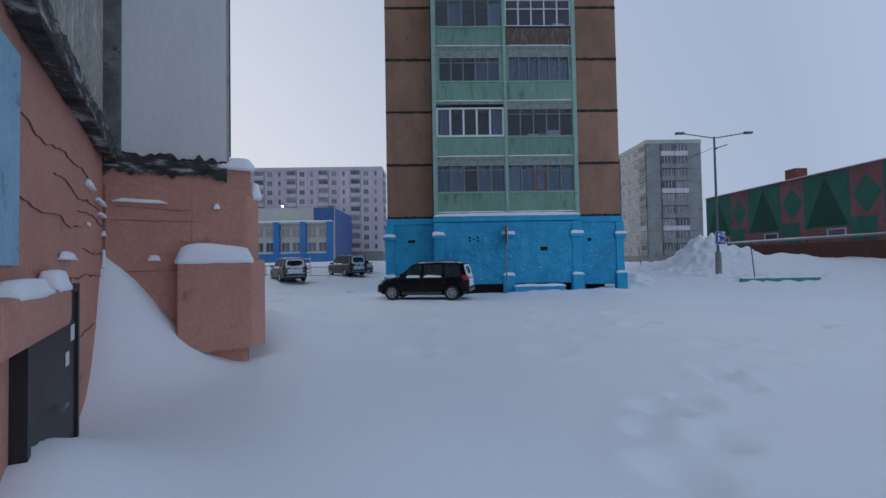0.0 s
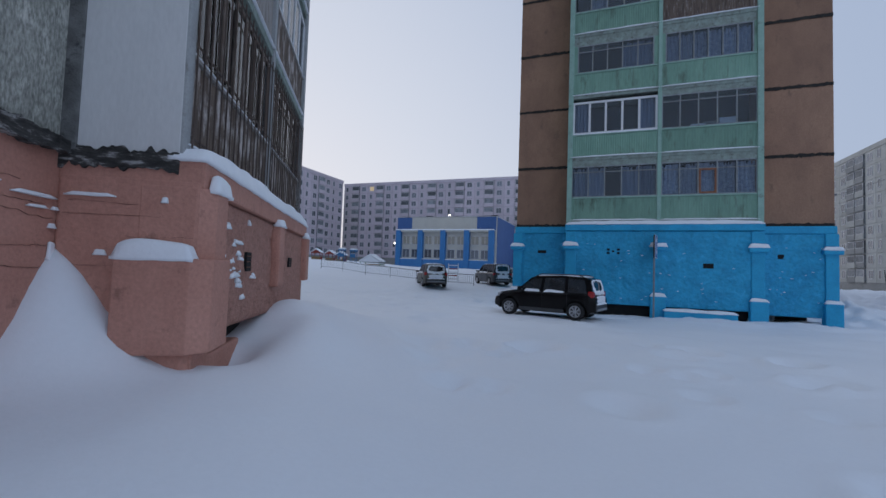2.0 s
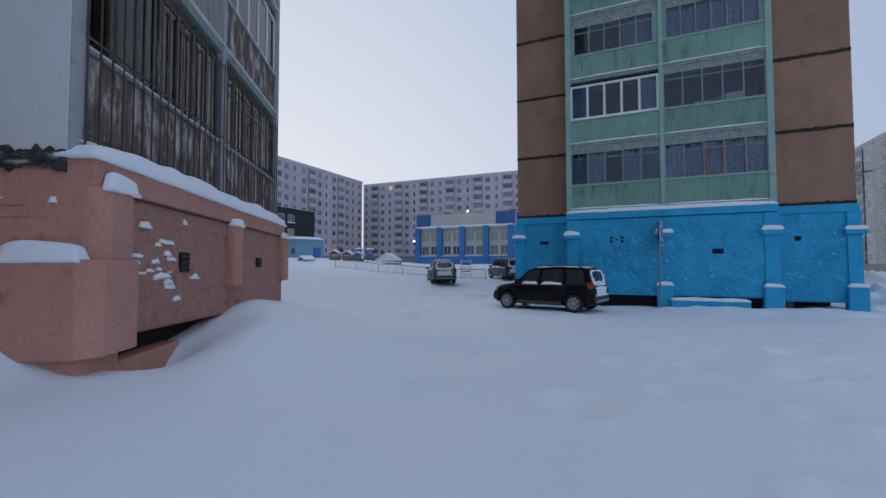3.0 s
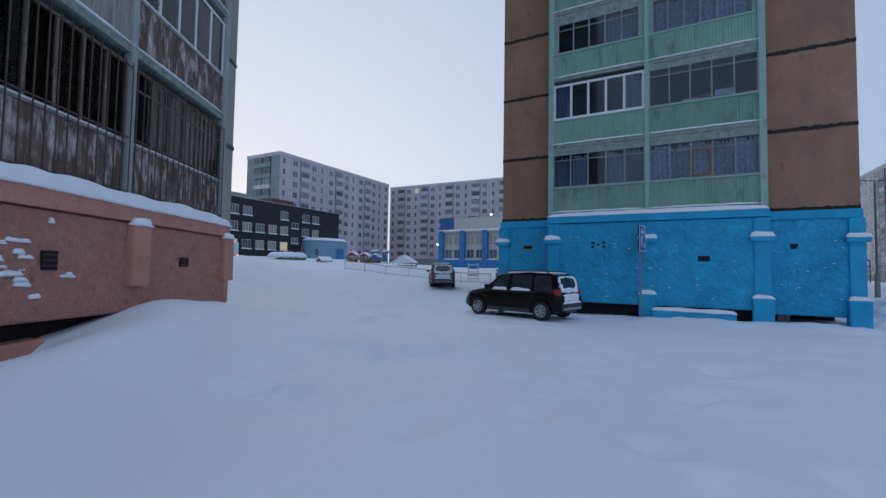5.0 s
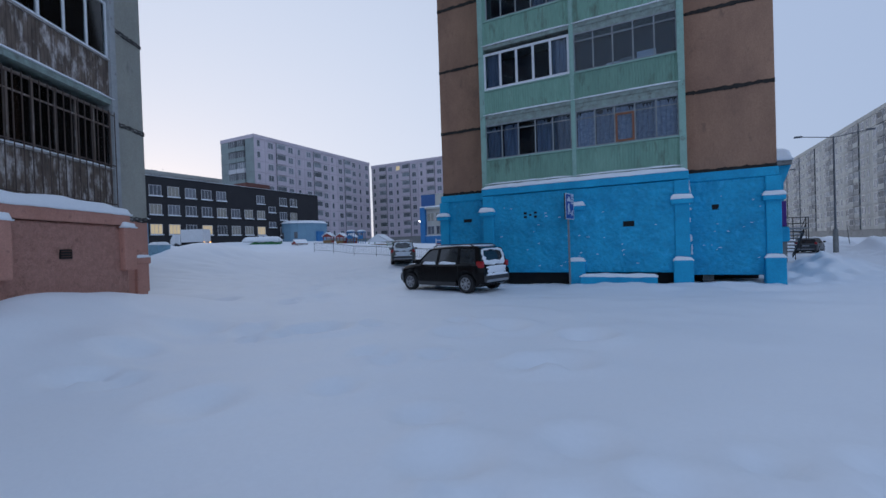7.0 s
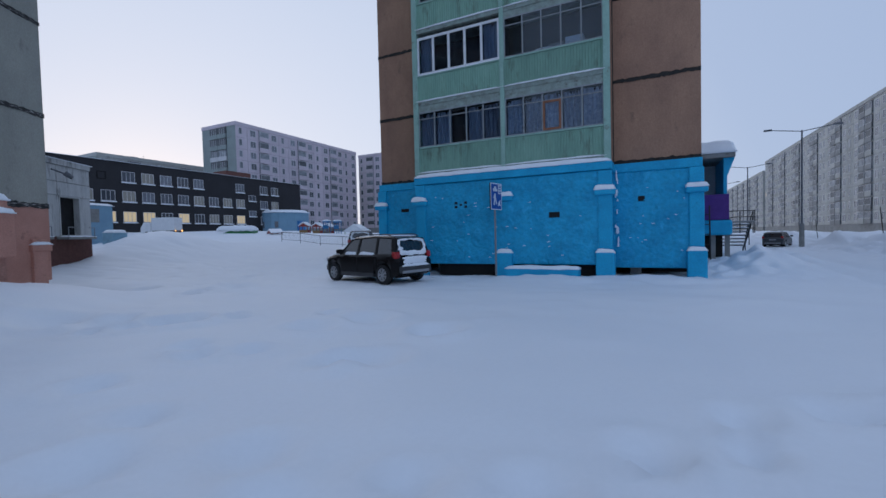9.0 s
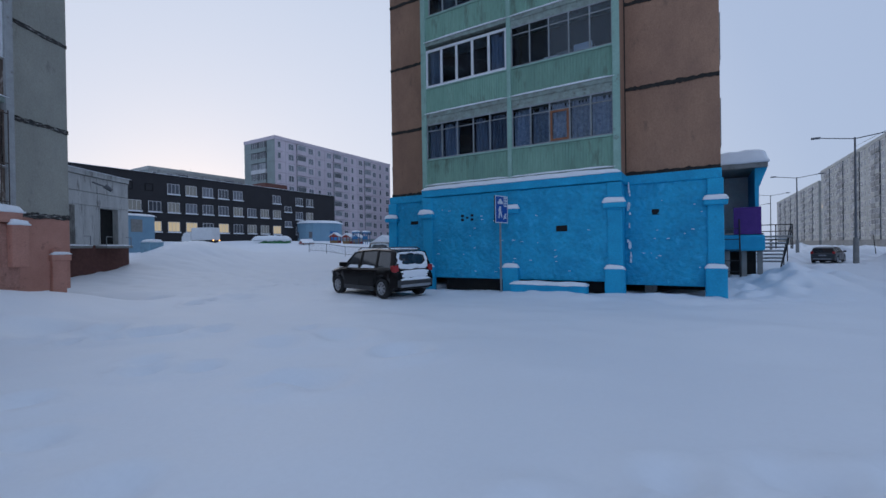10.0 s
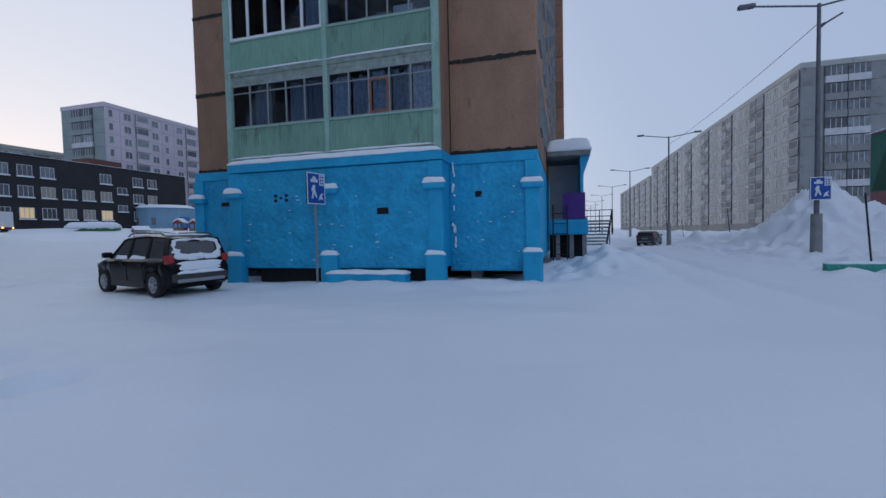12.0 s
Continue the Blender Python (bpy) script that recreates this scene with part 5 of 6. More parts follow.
sign = empty("road_sign", pose(3.58, 20.45, 0), "blue residential zone road sign on a thin rusty post", "road sign")
bm = bmesh.new()
rod(bm, (0, 0, -0.3), (0, 0, 3.3), 0.035, 10)
part("post", bm, GALV, sign)
sign_plate(sign, pose(0.06, -0.02, 2.86, 0, 0, 78))
sign2 = empty("road_sign", pose(20.55, 29.83, 2.9), "blue residential zone road sign strapped to a lamp post", "road sign")
sign_plate(sign2, pose(0, 0, 0))
part("strap", boxes((-0.14, 0.14, 0.05, 0.38, -0.1, -0.05)), GALV, sign2)

# low blue wall with snow before the plinth
slab = empty("low_wall", pose(3.95, 20.35, 0), "low blue concrete wall topped with snow", "wall")
part("block", boxes((0, 2.45, 0, 0.46, -0.3, 0.36), round_edge=0.03), BLUE, slab)
part("snow_cap", snow_lump(-0.02, 2.47, -0.02, 0.46, 0.36, 0.09, 2, 24, 5), SNOWCAP, slab, smooth=True)

def tilted_bar(p, q, wide, tall):
    bm = bmesh.new()
    ends = []
    for e in (p, q):
        ends.append([bm.verts.new((e[0] + dx * wide / 2, e[1], e[2] + dz * tall / 2)) for dx, dz in ((-1, -1), (1, -1), (1, 1), (-1, 1))])
    bm.faces.new(ends[0])
    bm.faces.new(ends[1][::-1])
    for i in range(4):
        j = (i + 1) % 4
        bm.faces.new((ends[0][j], ends[0][i], ends[1][i], ends[1][j]))
    return bm


# porch on the street side of the brown house
porch = empty("porch", pose(9.97, 29.0, 0), "blue side entrance porch with a snow-laden canopy", "porch")
part("platform", boxes((0.02, 1.75, 0, 3.2, 1.25, 1.95), round_edge=0.12), BLUE, porch)
part("platform_top", boxes((0.02, 1.7, 0.05, 3.15, 1.95, 2.0)), CONC, porch)
part("canopy", boxes((0.02, 1.85, -0.1, 3.3, 4.72, 4.95), round_edge=0.04), CONC, porch)
part("canopy_snow", snow_lump(0.0, 1.9, -0.15, 3.3, 4.95, 0.66, 4, 18, 18, 0.03, 0.08), SNOWCAP, porch, smooth=True)
bm = bmesh.new()
prism(bm, [(1.42, 1.9), (1.54, 1.9), (1.56, 3.9), (1.85, 4.72), (1.42, 4.72)], 0.1, 3.2)
part("side_fin", bm, BLUE, porch)
part("rear_wall", boxes((0.02, 1.41, 2.9, 3.1, 1.9, 4.72)), mat("porch_whitewash", (0.74, 0.76, 0.78), (0.62, 0.64, 0.67), 0.8, 2, 25, 0.1), porch)
part("banner", boxes((0.66, 1.62, 0.0, 0.05, 1.95, 3.1), round_edge=0.01), mat("purple_sheet", (0.09, 0.03, 0.22), (0.07, 0.022, 0.18), 0.6, 3, 20, 0.1), porch, "purple metal sheet")
for x in (0.35, 0.95, 1.5):
    part("support", boxes((x, x + 0.18, 0.3, 0.5, -0.5, 1.27)), CONC, porch)
# black sheet drawn in for the shade under the platform
part("under_shade", boxes((0.03, 1.6, 2.0, 2.1, -0.4, 1.26)), VOID, porch)
for i in range(7):
    part("step", boxes((1.6, 2.95, 3.0 + i * 0.29, 3.27 + i * 0.29, 1.68 - i * 0.18, 1.74 - i * 0.18), round_edge=0.01), CONC, porch)
    part("step_snow", snow_lump(1.6, 2.95, 3.0 + i * 0.29, 3.27 + i * 0.29, 1.74 - i * 0.18, 0.04, i, 8, 3, 0.01), SNOWCAP, porch, smooth=True)
part("landing", boxes((0.3, 2.95, 2.2, 3.0, 1.82, 1.9), round_edge=0.02), CONC, porch)
for x in (1.66, 2.89):
    part("stringer", tilted_bar((x, 2.9, 1.72), (x, 5.05, 0.38), 0.05, 0.16), BLACKMETAL, porch)
for z in (2.1, 2.4):
    bm = bmesh.new()
    rod(bm, (1.7, 2.6, z), (3.0, 2.6, z), 0.022, 6)
    rod(bm, (3.0, 2.6, z), (3.0, 3.0, z), 0.022, 6)
    rod(bm, (3.0, 3.0, z), (3.0, 5.05, z - 1.3), 0.022, 6)
    part("stair_rail", bm, BLACKMETAL, porch)
for x, y, z in ((2.4, 2.6, 2.4), (3.0, 2.6, 2.4), (3.0, 3.0, 2.4), (3.0, 4.0, 1.77), (3.0, 5.05, 1.1)):
    bm = bmesh.new()
    rod(bm, (x, y, z - 1.1), (x, y, z), 0.022, 6)
    part("rail_post", bm, BLACKMETAL, porch)
for x in (0.25, 0.85):
    bm = bmesh.new()
    rod(bm, (x, -0.55, 0.1), (x, -0.12, 2.6), 0.03, 6)
    part("ladder_rail", bm, BLACKMETAL, porch)
for k in range(5):
    bm = bmesh.new()
    rod(bm, (0.25, -0.5 + k * 0.08, 0.4 + k * 0.45), (0.85, -0.5 + k * 0.08, 0.4 + k * 0.45), 0.02, 6)
    part("ladder_rung", bm, BLACKMETAL, porch)

# turquoise kerb and thin stakes by the street
kerb = empty("kerb", pose(18.3, 24.8, -0.46, 0, 0, -3), "low turquoise painted concrete kerb in the snow", "kerb")
for i in range(3):
    part("kerb_stone", boxes((i * 1.55, i * 1.55 + 1.5, 0, 0.25, 0.0, 0.75), round_edge=0.04), TURQ, kerb)
    part("snow_cap", snow_lump(i * 1.55, i * 1.55 + 1.5, 0.0, 0.27, 0.75, 0.06, i, 10, 4), SNOWCAP, kerb, smooth=True)
for i, (x, y, h) in enumerate(((20.3, 26.3, 2.4), (22.6, 45.5, 2.2), (23.5, 62, 2.0))):
    bm = bmesh.new()
    g = snow_height(x, y)
    rod(bm, (0, 0, -0.5), (-0.25, 0, h), 0.028, 6)
    tagged(part("stake", bm, BLACKMETAL, None, at=pose(x, y, g)), "thin black steel stake leaning in the snow", "stake", "stakes along the bank")


# ---- yard fence and playground ----
def fence():
    f = empty("yard_fence", pose(0, 0, 0), "low grey steel railing round the playground", "fence")
    pts = [(-25.0, 37.4), (-22.3, 37.2), (-19.6, 37.0), (-16.9, 36.9), (-14.2, 36.8), (-11.5, 36.8), (-8.8, 36.9)]
    for i, (x, y) in enumerate(pts):
        g = snow_height(x, y)
        bm = bmesh.new()
        rod(bm, (x, y, g - 0.3), (x, y, g + 0.95), 0.03, 6)
        part("post", bm, POLE, f)
        if i:
            px, py = pts[i - 1]
            pg = snow_height(px, py)
            bm = bmesh.new()
            rod(bm, (px, py, pg + 0.93), (x, y, g + 0.93), 0.03, 6)
            part("top_rail", bm, POLE, f)
            bm = bmesh.new()
            rod(bm, (px, py, pg + 0.2), (x, y, g + 0.2), 0.02, 5)
            part("low_rail", bm, POLE, f)
            for k in range(1, 14):
                t = k / 14
                bx, by, bz = px + (x - px) * t, py + (y - py) * t, pg + (g - pg) * t
                bm = bmesh.new()
                rod(bm, (bx, by, bz + 0.2), (bx, by, bz + 0.93), 0.010, 4)
                part("bar", bm, POLE, f)


fence()
PLAYRED = mat("faded_red_paint", (0.34, 0.06, 0.045), (0.26, 0.045, 0.035), 0.6, 3, 20, 0.1)
PLAYBLUE = mat("play_blue_paint", (0.05, 0.20, 0.40), (0.04, 0.16, 0.33), 0.6, 3, 20, 0.1)
PLAYGREEN = mat("play_green_paint", (0.05, 0.22, 0.08), (0.04, 0.17, 0.06), 0.6, 3, 20, 0.1)
PLAYWOOD = mat("yellow_board", (0.32, 0.20, 0.09), (0.24, 0.15, 0.07), 0.7, 3, 20, 0.1)


def playhouse(x, y, turn, w, d, h, wall_m, roof_m, label, steep=0.38):
    g = snow_height(x, y) - 0.1
    p = empty("playhouse", pose(x, y, g, 0, 0, turn) @ Matrix.Scale(0.72, 4), label, "playhouse", "playground houses")
    for sx in (-w / 2, w / 2 - 0.12):
        for sy in (-d / 2, d / 2 - 0.12):
            part("post", boxes((sx, sx + 0.12, sy, sy + 0.12, 0, h)), wall_m, p)
    part("side_board", boxes((-w / 2, w / 2, -d / 2 - 0.03, -d / 2, 0.2, h * 0.5)), PLAYWOOD, p)
    part("side_board", boxes((-w / 2, w / 2, d / 2, d / 2 + 0.03, 0.2, h * 0.5)), wall_m, p)
    bm = bmesh.new()
    prism(bm, [(-w / 2 - 0.2, h), (w / 2 + 0.2, h), (0, h + w * steep)], -d / 2 - 0.15, d / 2 + 0.15)
    part("roof", bm, roof_m, p)
    bm = bmesh.new()
    prism(bm, [(-w / 2 - 0.25, h + 0.08), (-w / 2 - 0.25, h + 0.2), (0, h + w * steep + 0.32), (w / 2 + 0.25, h + 0.2), (w / 2 + 0.25, h + 0.08), (0, h + w * steep + 0.04)], -d / 2 - 0.2, d / 2 + 0.2)
    part("roof_snow", bm, SNOWCAP, p)


playhouse(-39.1, 55.1, 20, 1.8, 1.6, 1.5, PLAYRED, PLAYRED, "small red play hut with snow on its gable")
playhouse(-37.0, 55.6, 15, 1.6, 1.6, 1.6, PLAYRED, PLAYRED, "small red play hut with snow on its gable")
playhouse(-35.4, 56.1, 10, 1.6, 1.6, 1.4, PLAYRED, PLAYBLUE, "small red play hut with a blue gable")
playhouse(-30.0, 56, 8, 4.2, 2.6, 0.8, PLAYGREEN, SNOWCAP, "wide sandpit shelter under a thick hood of snow", 0.3)
playhouse(-41, 51, -30, 4.0, 2.0, 0.35, PLAYRED, PLAYRED, "buried red shelter roof covered in snow", 0.16)
for x, y in ((-34.0, 54.2), (-32.2, 54.4)):
    g = snow_height(x, y) - 0.1
    tw = empty("play_tower", pose(x, y, g, 0, 0, 12) @ Matrix.Scale(0.66, 4), "blue playground tower with a snowy top", "play tower", "playground towers")
    for sx in (-0.6, 0.48):
        for sy in (-0.6, 0.48):
            part("post", boxes((sx, sx + 0.12, sy, sy + 0.12, 0, 2.6)), PLAYBLUE, tw)
    part("deck", boxes((-0.6, 0.6, -0.6, 0.6, 1.1, 1.2)), PLAYWOOD, tw)
    part("side_panel", boxes((-0.6, 0.6, -0.66, -0.61, 1.2, 2.0)), PLAYBLUE, tw)
    part("roof_panel", boxes((-0.7, 0.7, -0.7, 0.7, 2.6, 2.9), round_edge=0.05), PLAYBLUE, tw)
    part("roof_snow", snow_lump(-0.7, 0.7, -0.7, 0.7, 2.9, 0.3, x, 8, 8), SNOWCAP, tw, smooth=True)
# green slide mound with a snow hood
g = snow_height(-48, 47.5) - 0.2
slide = empty("play_shelter", pose(-47.5, 50.0, g, 0, 0, 35) @ Matrix.Diagonal((0.85, 0.8, 0.62, 1)), "curved green playground shelter under snow", "shelter")
bm = bmesh.new()
prism(bm, [(-3, 0), (3, 0), (3, 1.4), (2, 1.8), (0, 1.5)], -1.2, 1.2)
part("body", bm, PLAYGREEN, slide)
part("snow_hood", snow_lump(-3.2, 3.1, -1.4, 1.3, 1.3, 0.9, 3, 18, 8, 0.5), SNOWCAP, slide, smooth=True)
# red and white slatted sledge frame by the hall
fr = empty("climbing_frame", pose(-11.8, 40, snow_height(-11.8, 40), 0, 0, 10), "small red and white slatted climbing frame", "climbing frame")
for sx in (-0.5, 0.42):
    part("leg", boxes((sx, sx + 0.08, -0.04, 0.04, -0.2, 1.7)), SIGNWHITE, fr)
for k in range(5):
    part("rung", boxes((-0.42, 0.42, -0.03, 0.03, 0.2 + k * 0.32, 0.3 + k * 0.32)), PLAYRED if k % 2 else SIGNWHITE, fr)


# ---- vehicles ----
CARBLACK = mat("black_car_paint", (0.006, 0.0055, 0.006), (0.009, 0.0085, 0.009), 0.22, 2, 30, 0.0, spec=0.16)
CARGREY = mat("grimy_bronze_car_paint", (0.10, 0.09, 0.075), (0.07, 0.062, 0.052), 0.4, 2, 30, 0.03, stains=((0.35, 0.36, 0.38), 0.12, 3), spec=0.5)
CARDARK = mat("dark_grey_car_paint", (0.035, 0.037, 0.042), (0.028, 0.03, 0.034), 0.3, 2, 30, 0.02, spec=0.5)
CARSILVER = mat("silver_car_paint", (0.42, 0.44, 0.46), (0.36, 0.38, 0.4), 0.35, 2, 30, 0.02, metal=0.3)
RUBBER = mat("tyre_rubber", (0.018, 0.018, 0.019), (0.028, 0.028, 0.029), 0.85, 8, 60, 0.2)
ALLOY = mat("alloy_rim", (0.50, 0.51, 0.53), (0.40, 0.41, 0.43), 0.3, 5, 30, 0, metal=0.8)
TAIL = mat("red_tail_lamp", (0.42, 0.018, 0.018), (0.30, 0.012, 0.012), 0.2, 4, 20, 0, spec=0.7)
HEADLAMP = mat("headlamp_lens", (0.45, 0.47, 0.5), (0.35, 0.37, 0.4), 0.1, 4, 20, 0, spec=0.8)
TRIM = mat("grey_plastic_trim", (0.045, 0.046, 0.048), (0.06, 0.06, 0.062), 0.6, 4, 40, 0.1)
SILTRIM = mat("silver_plastic_trim", (0.30, 0.31, 0.33), (0.25, 0.26, 0.28), 0.5, 4, 40, 0.05)


def loft(sections, close=True):
    bm = bmesh.new()
    rings = [[bm.verts.new(p) for p in s] for s in sections]
    n = len(rings[0])
    for a, b in zip(rings, rings[1:]):
        for i in range(n):
            j = (i + 1) % n
            bm.faces.new((a[i], a[j], b[j], b[i]))
    if close:
        bm.faces.new(rings[0][::-1])
        bm.faces.new(rings[-1])
    return bm


def lerp_table(tab, x):
    for (xa, va), (xb, vb) in zip(tab, tab[1:]):
        if xa <= x <= xb:
            t = (x - xa) / (xb - xa)
            t = t * t * (3 - 2 * t) * 0.5 + t * 0.5
            return va + (vb - va) * t
    return tab[0][1] if x < tab[0][0] else tab[-1][1]


def wheel_parts(car, x, y, side, r):
    bm = bmesh.new()
    prof = [(r * 0.66, -0.10), (r * 0.93, -0.11), (r, -0.07), (r, 0.07), (r * 0.93, 0.11), (r * 0.66, 0.10)]
    n = 28
    rings = []
    for k in range(n):
        a = math.tau * k / n
        rings.append([bm.verts.new((q * math.cos(a), w, q * math.sin(a))) for q, w in prof])
    for k in range(n):
        a, b = rings[k], rings[(k + 1) % n]
        for i in range(len(prof)):
            j = (i + 1) % len(prof)
            bm.faces.new((a[i], a[j], b[j], b[i]))
    wheel = part("wheel", bm, RUBBER, car, "black winter tyre", at=pose(x, y, r), smooth=True)
    bm = bmesh.new()
    s = side
    rod(bm, (0, s * 0.02, 0), (0, s * 0.06, 0), r * 0.66, 24)
    part("rim_well", bm, TRIM, wheel)
    bm = bmesh.new()
    for k in range(7):
        a = math.tau * k / 7
        c, d = math.cos(a), math.sin(a)
        for off in (-0.16, 0.16):
            e, f = math.cos(a + off), math.sin(a + off)
            rod(bm, (0.06 * c, s * 0.095, 0.06 * d), (r * 0.62 * e, s * 0.075, r * 0.62 * f), 0.02, 5)
    rod(bm, (0, s * 0.06, 0), (0, s * 0.11, 0), 0.06, 10)
    m = 24
    for k in range(m):
        a, b = math.tau * k / m, math.tau * (k + 1) / m
        rod(bm, (r * 0.64 * math.cos(a), s * 0.08, r * 0.64 * math.sin(a)), (r * 0.64 * math.cos(b), s * 0.08, r * 0.64 * math.sin(b)), 0.022, 5)
    part("rim", bm, ALLOY, wheel, "bright spoked alloy rim")


def splat(rx, ry, h, seed, hole=None, lift=0.0):
    """A ragged patch of stuck snow with a domed top; hole: share of each half axis left bare in the middle."""
    bm = bmesh.new()
    n, rings = 44, 5
    rows_ = []
    for k in range(rings + 1):
        row = []
        t = k / rings
        for i in range(n):
            ang = 2 * math.pi * i / n
            c, q = math.cos(ang), math.sin(ang)
            e = (abs(c) ** 5 + abs(q) ** 5) ** -0.2
            wob = 1 + 0.13 * noise.noise(Vector((c * 2.6 + seed, q * 2.6, 1))) + 0.09 * noise.noise(Vector((c * 7 + seed, q * 7, 2)))
            ox, oy = rx * e * c * min(1.04, wob), ry * e * q * min(1.04, wob)
            if hole:
                e2 = (abs(c) ** 4 + abs(q) ** 4) ** -0.25
                wi = 1 + 0.22 * noise.noise(Vector((c * 2.1 + seed, q * 2.1, 5))) + 0.14 * noise.noise(Vector((c * 6 + seed, q * 6, 6)))
                ix, iy = rx * hole[0] * e2 * c * wi + lift, ry * hole[1] * e2 * q * wi
                z = h * math.sin(math.pi * t) ** 0.5 if 0 < k < rings else 0.0
            else:
                ix = iy = 0.0
                z = h * (1 - t ** 3)
            x, y = ix + (ox - ix) * t, iy + (oy - iy) * t
            z *= 1 + 0.5 * noise.noise(Vector((x * 9 + seed, y * 9, 3)))
            row.append(bm.verts.new((x, y, z - (0.02 if k == rings or (hole and k == 0) else 0))))
        rows_.append(row)
    for k in range(rings):
        for i in range(n):
            j = (i + 1) % n
            bm.faces.new((rows_[k][i], rows_[k + 1][i], rows_[k + 1][j], rows_[k][j]))
    if not hole:
        bmesh.ops.remove_doubles(bm, verts=rows_[0], dist=1e-5)
    return bm


def vehicle(name, m, label, paint, L=4.22, W=1.79, H=1.69, hood=0.98, belt=1.0, cowl=0.98, wind=0.68, tail_top=-1.93, tail_low=-2.05, r=0.34, wb=2.58, bpil=-0.06, cpil=-1.0, rails=False, snowy=0.5, estate=True, seed=0):
    """A car facing +x. cowl: x of the windscreen's foot from the middle; wind: run of the screen."""
    car = empty(name, m, label, "car", "parked cars")
    h = L / 2
    nose = [(-h, 0.80), (-h + 0.15, belt + 0.02), (cowl, belt), (h - 0.75, hood), (h - 0.28, hood - 0.09), (h, hood - 0.30)]
    wide = [(-h, 0.88), (-h + 0.25, 0.98), (-h + 0.9, 1.0), (h - 0.9, 1.0), (h - 0.3, 0.93), (h, 0.74)]
    fa, ra = wb / 2, -wb / 2
    xs = sorted(set([-h, -h + 0.06, -h + 0.15, -h + 0.4, h - 0.5, h - 0.28, h - 0.1, h - 0.03, h] + [c + q for c in (fa, ra) for q in (-0.44, -0.40, -0.30, -0.18, 0, 0.18, 0.30, 0.40, 0.44)] + [0.0, 0.4, -0.4, 0.8, -0.8]))
    secs = []
    for x in xs:
        w = W / 2 * lerp_table(wide, x)
        top = lerp_table(nose, x)
        low = 0.24
        if x < -h + 0.2 or x > h - 0.2:
            low = 0.32
        lip = low
        for c in (fa, ra):
            q = abs(x - c)
            if q < 0.43:
                lip = max(lip, r + math.sqrt(max(0, 0.42 ** 2 - q * q)))
        lip = min(lip, top - 0.14)
        mid = max((low + top) / 2 + 0.05, lip + 0.03)
        half = [(w * 0.72, low), (w * 0.97, lip), (w, mid), (w * 0.985, top - 0.08), (w * 0.90, top), (w * 0.4, top + 0.025)]
        secs.append([(x, -y, z) for y, z in half] + [(x, y, z) for y, z in half[::-1]])
    body = part("body", loft(secs), paint, car, smooth=True)
    body.data.set_sharp_from_angle(angle=radians(38))
    # cabin of tinted glass, with a painted roof and pillars over it
    roof_f, roof_r = cowl - wind, tail_top + 0.12
    ws, wr = W / 2 * 0.90, W / 2 * 0.70

    def cab(x, z, grow=0.0):
        t = (z - belt) / (H - belt)
        return (ws + (wr - ws) * t + grow)
    stations = [(tail_low + 0.06, belt), (tail_top + 0.02, H - 0.10), (roof_r + 0.15, H - 0.05), ((roof_r + roof_f) / 2, H - 0.02), (roof_f, H - 0.06), (roof_f + 0.14, H - 0.11), (cowl, belt)]
    secs = []
    for x, z in stations:
        w = cab(x, z)
        secs.append([(x, -ws, belt - 0.02), (x, -w, z - 0.02), (x, -w * 0.85, z), (x, w * 0.85, z), (x, w, z - 0.02), (x, ws, belt - 0.02)])
    part("glasshouse", loft(secs), CARGLASS, car, "dark tinted windows")
    secs = []
    for x, z in ((tail_top - 0.02, H - 0.09), (roof_r + 0.15, H - 0.015), ((roof_r + roof_f) / 2, H + 0.02), (roof_f, H - 0.03), (roof_f + 0.16, H - 0.095)):
        w = cab(x, z, 0.025)
        secs.append([(x, -w, z - 0.085), (x, -w, z - 0.04), (x, -w * 0.84, z), (x, w * 0.84, z), (x, w, z - 0.04), (x, w, z - 0.085)])
    part("roof", loft(secs), paint, car)
    for s in (-1, 1):
        def pillar(x0, z0, x1, z1, wd):
            y0, y1 = s * (cab(0, z0) + 0.012), s * (cab(0, z1) + 0.012)
            bm = bmesh.new()
            v = [bm.verts.new(p) for p in ((x0, y0, z0), (x0 + wd, y0, z0), (x1 + wd, y1, z1), (x1, y1, z1))]
            v2 = [bm.verts.new((p.co.x, p.co.y - s * 0.04, p.co.z)) for p in v]
            bm.faces.new(v)
            bm.faces.new(v2[::-1])
            for i in range(4):
                j = (i + 1) % 4
                bm.faces.new((v[i], v2[i], v2[j], v[j]))
            return bm
        part("pillar", pillar(cowl - 0.06, belt, roof_f + 0.06, H - 0.09, 0.08), paint, car)
        part("pillar", pillar(bpil, belt, bpil - 0.03, H - 0.08, 0.10), paint, car)
        part("pillar", pillar(cpil, belt, cpil + 0.03, H - 0.08, 0.10), paint, car)
        part("pillar", pillar(tail_low + 0.02, belt, tail_top + 0.0, H - 0.08, 0.20), paint, car)
        # window ledge snow, sill, door seam, handles, mirror
        part("sill", boxes((ra + 0.42, fa - 0.42, s * W / 2 * 0.93 - 0.05, s * W / 2 * 0.93 + 0.05, 0.22, 0.36), round_edge=0.02), TRIM, car)
        for dx in (bpil, cpil):
            part("door_handle", boxes((dx + 0.12, dx + 0.32, s * W / 2 - 0.01, s * W / 2 + 0.025, belt - 0.16, belt - 0.12), round_edge=0.01), paint, car)
            part("door_seam", boxes((dx, dx + 0.012, s * W / 2 - 0.008, s * W / 2 + 0.004, 0.40, belt - 0.04)), VOID, car)
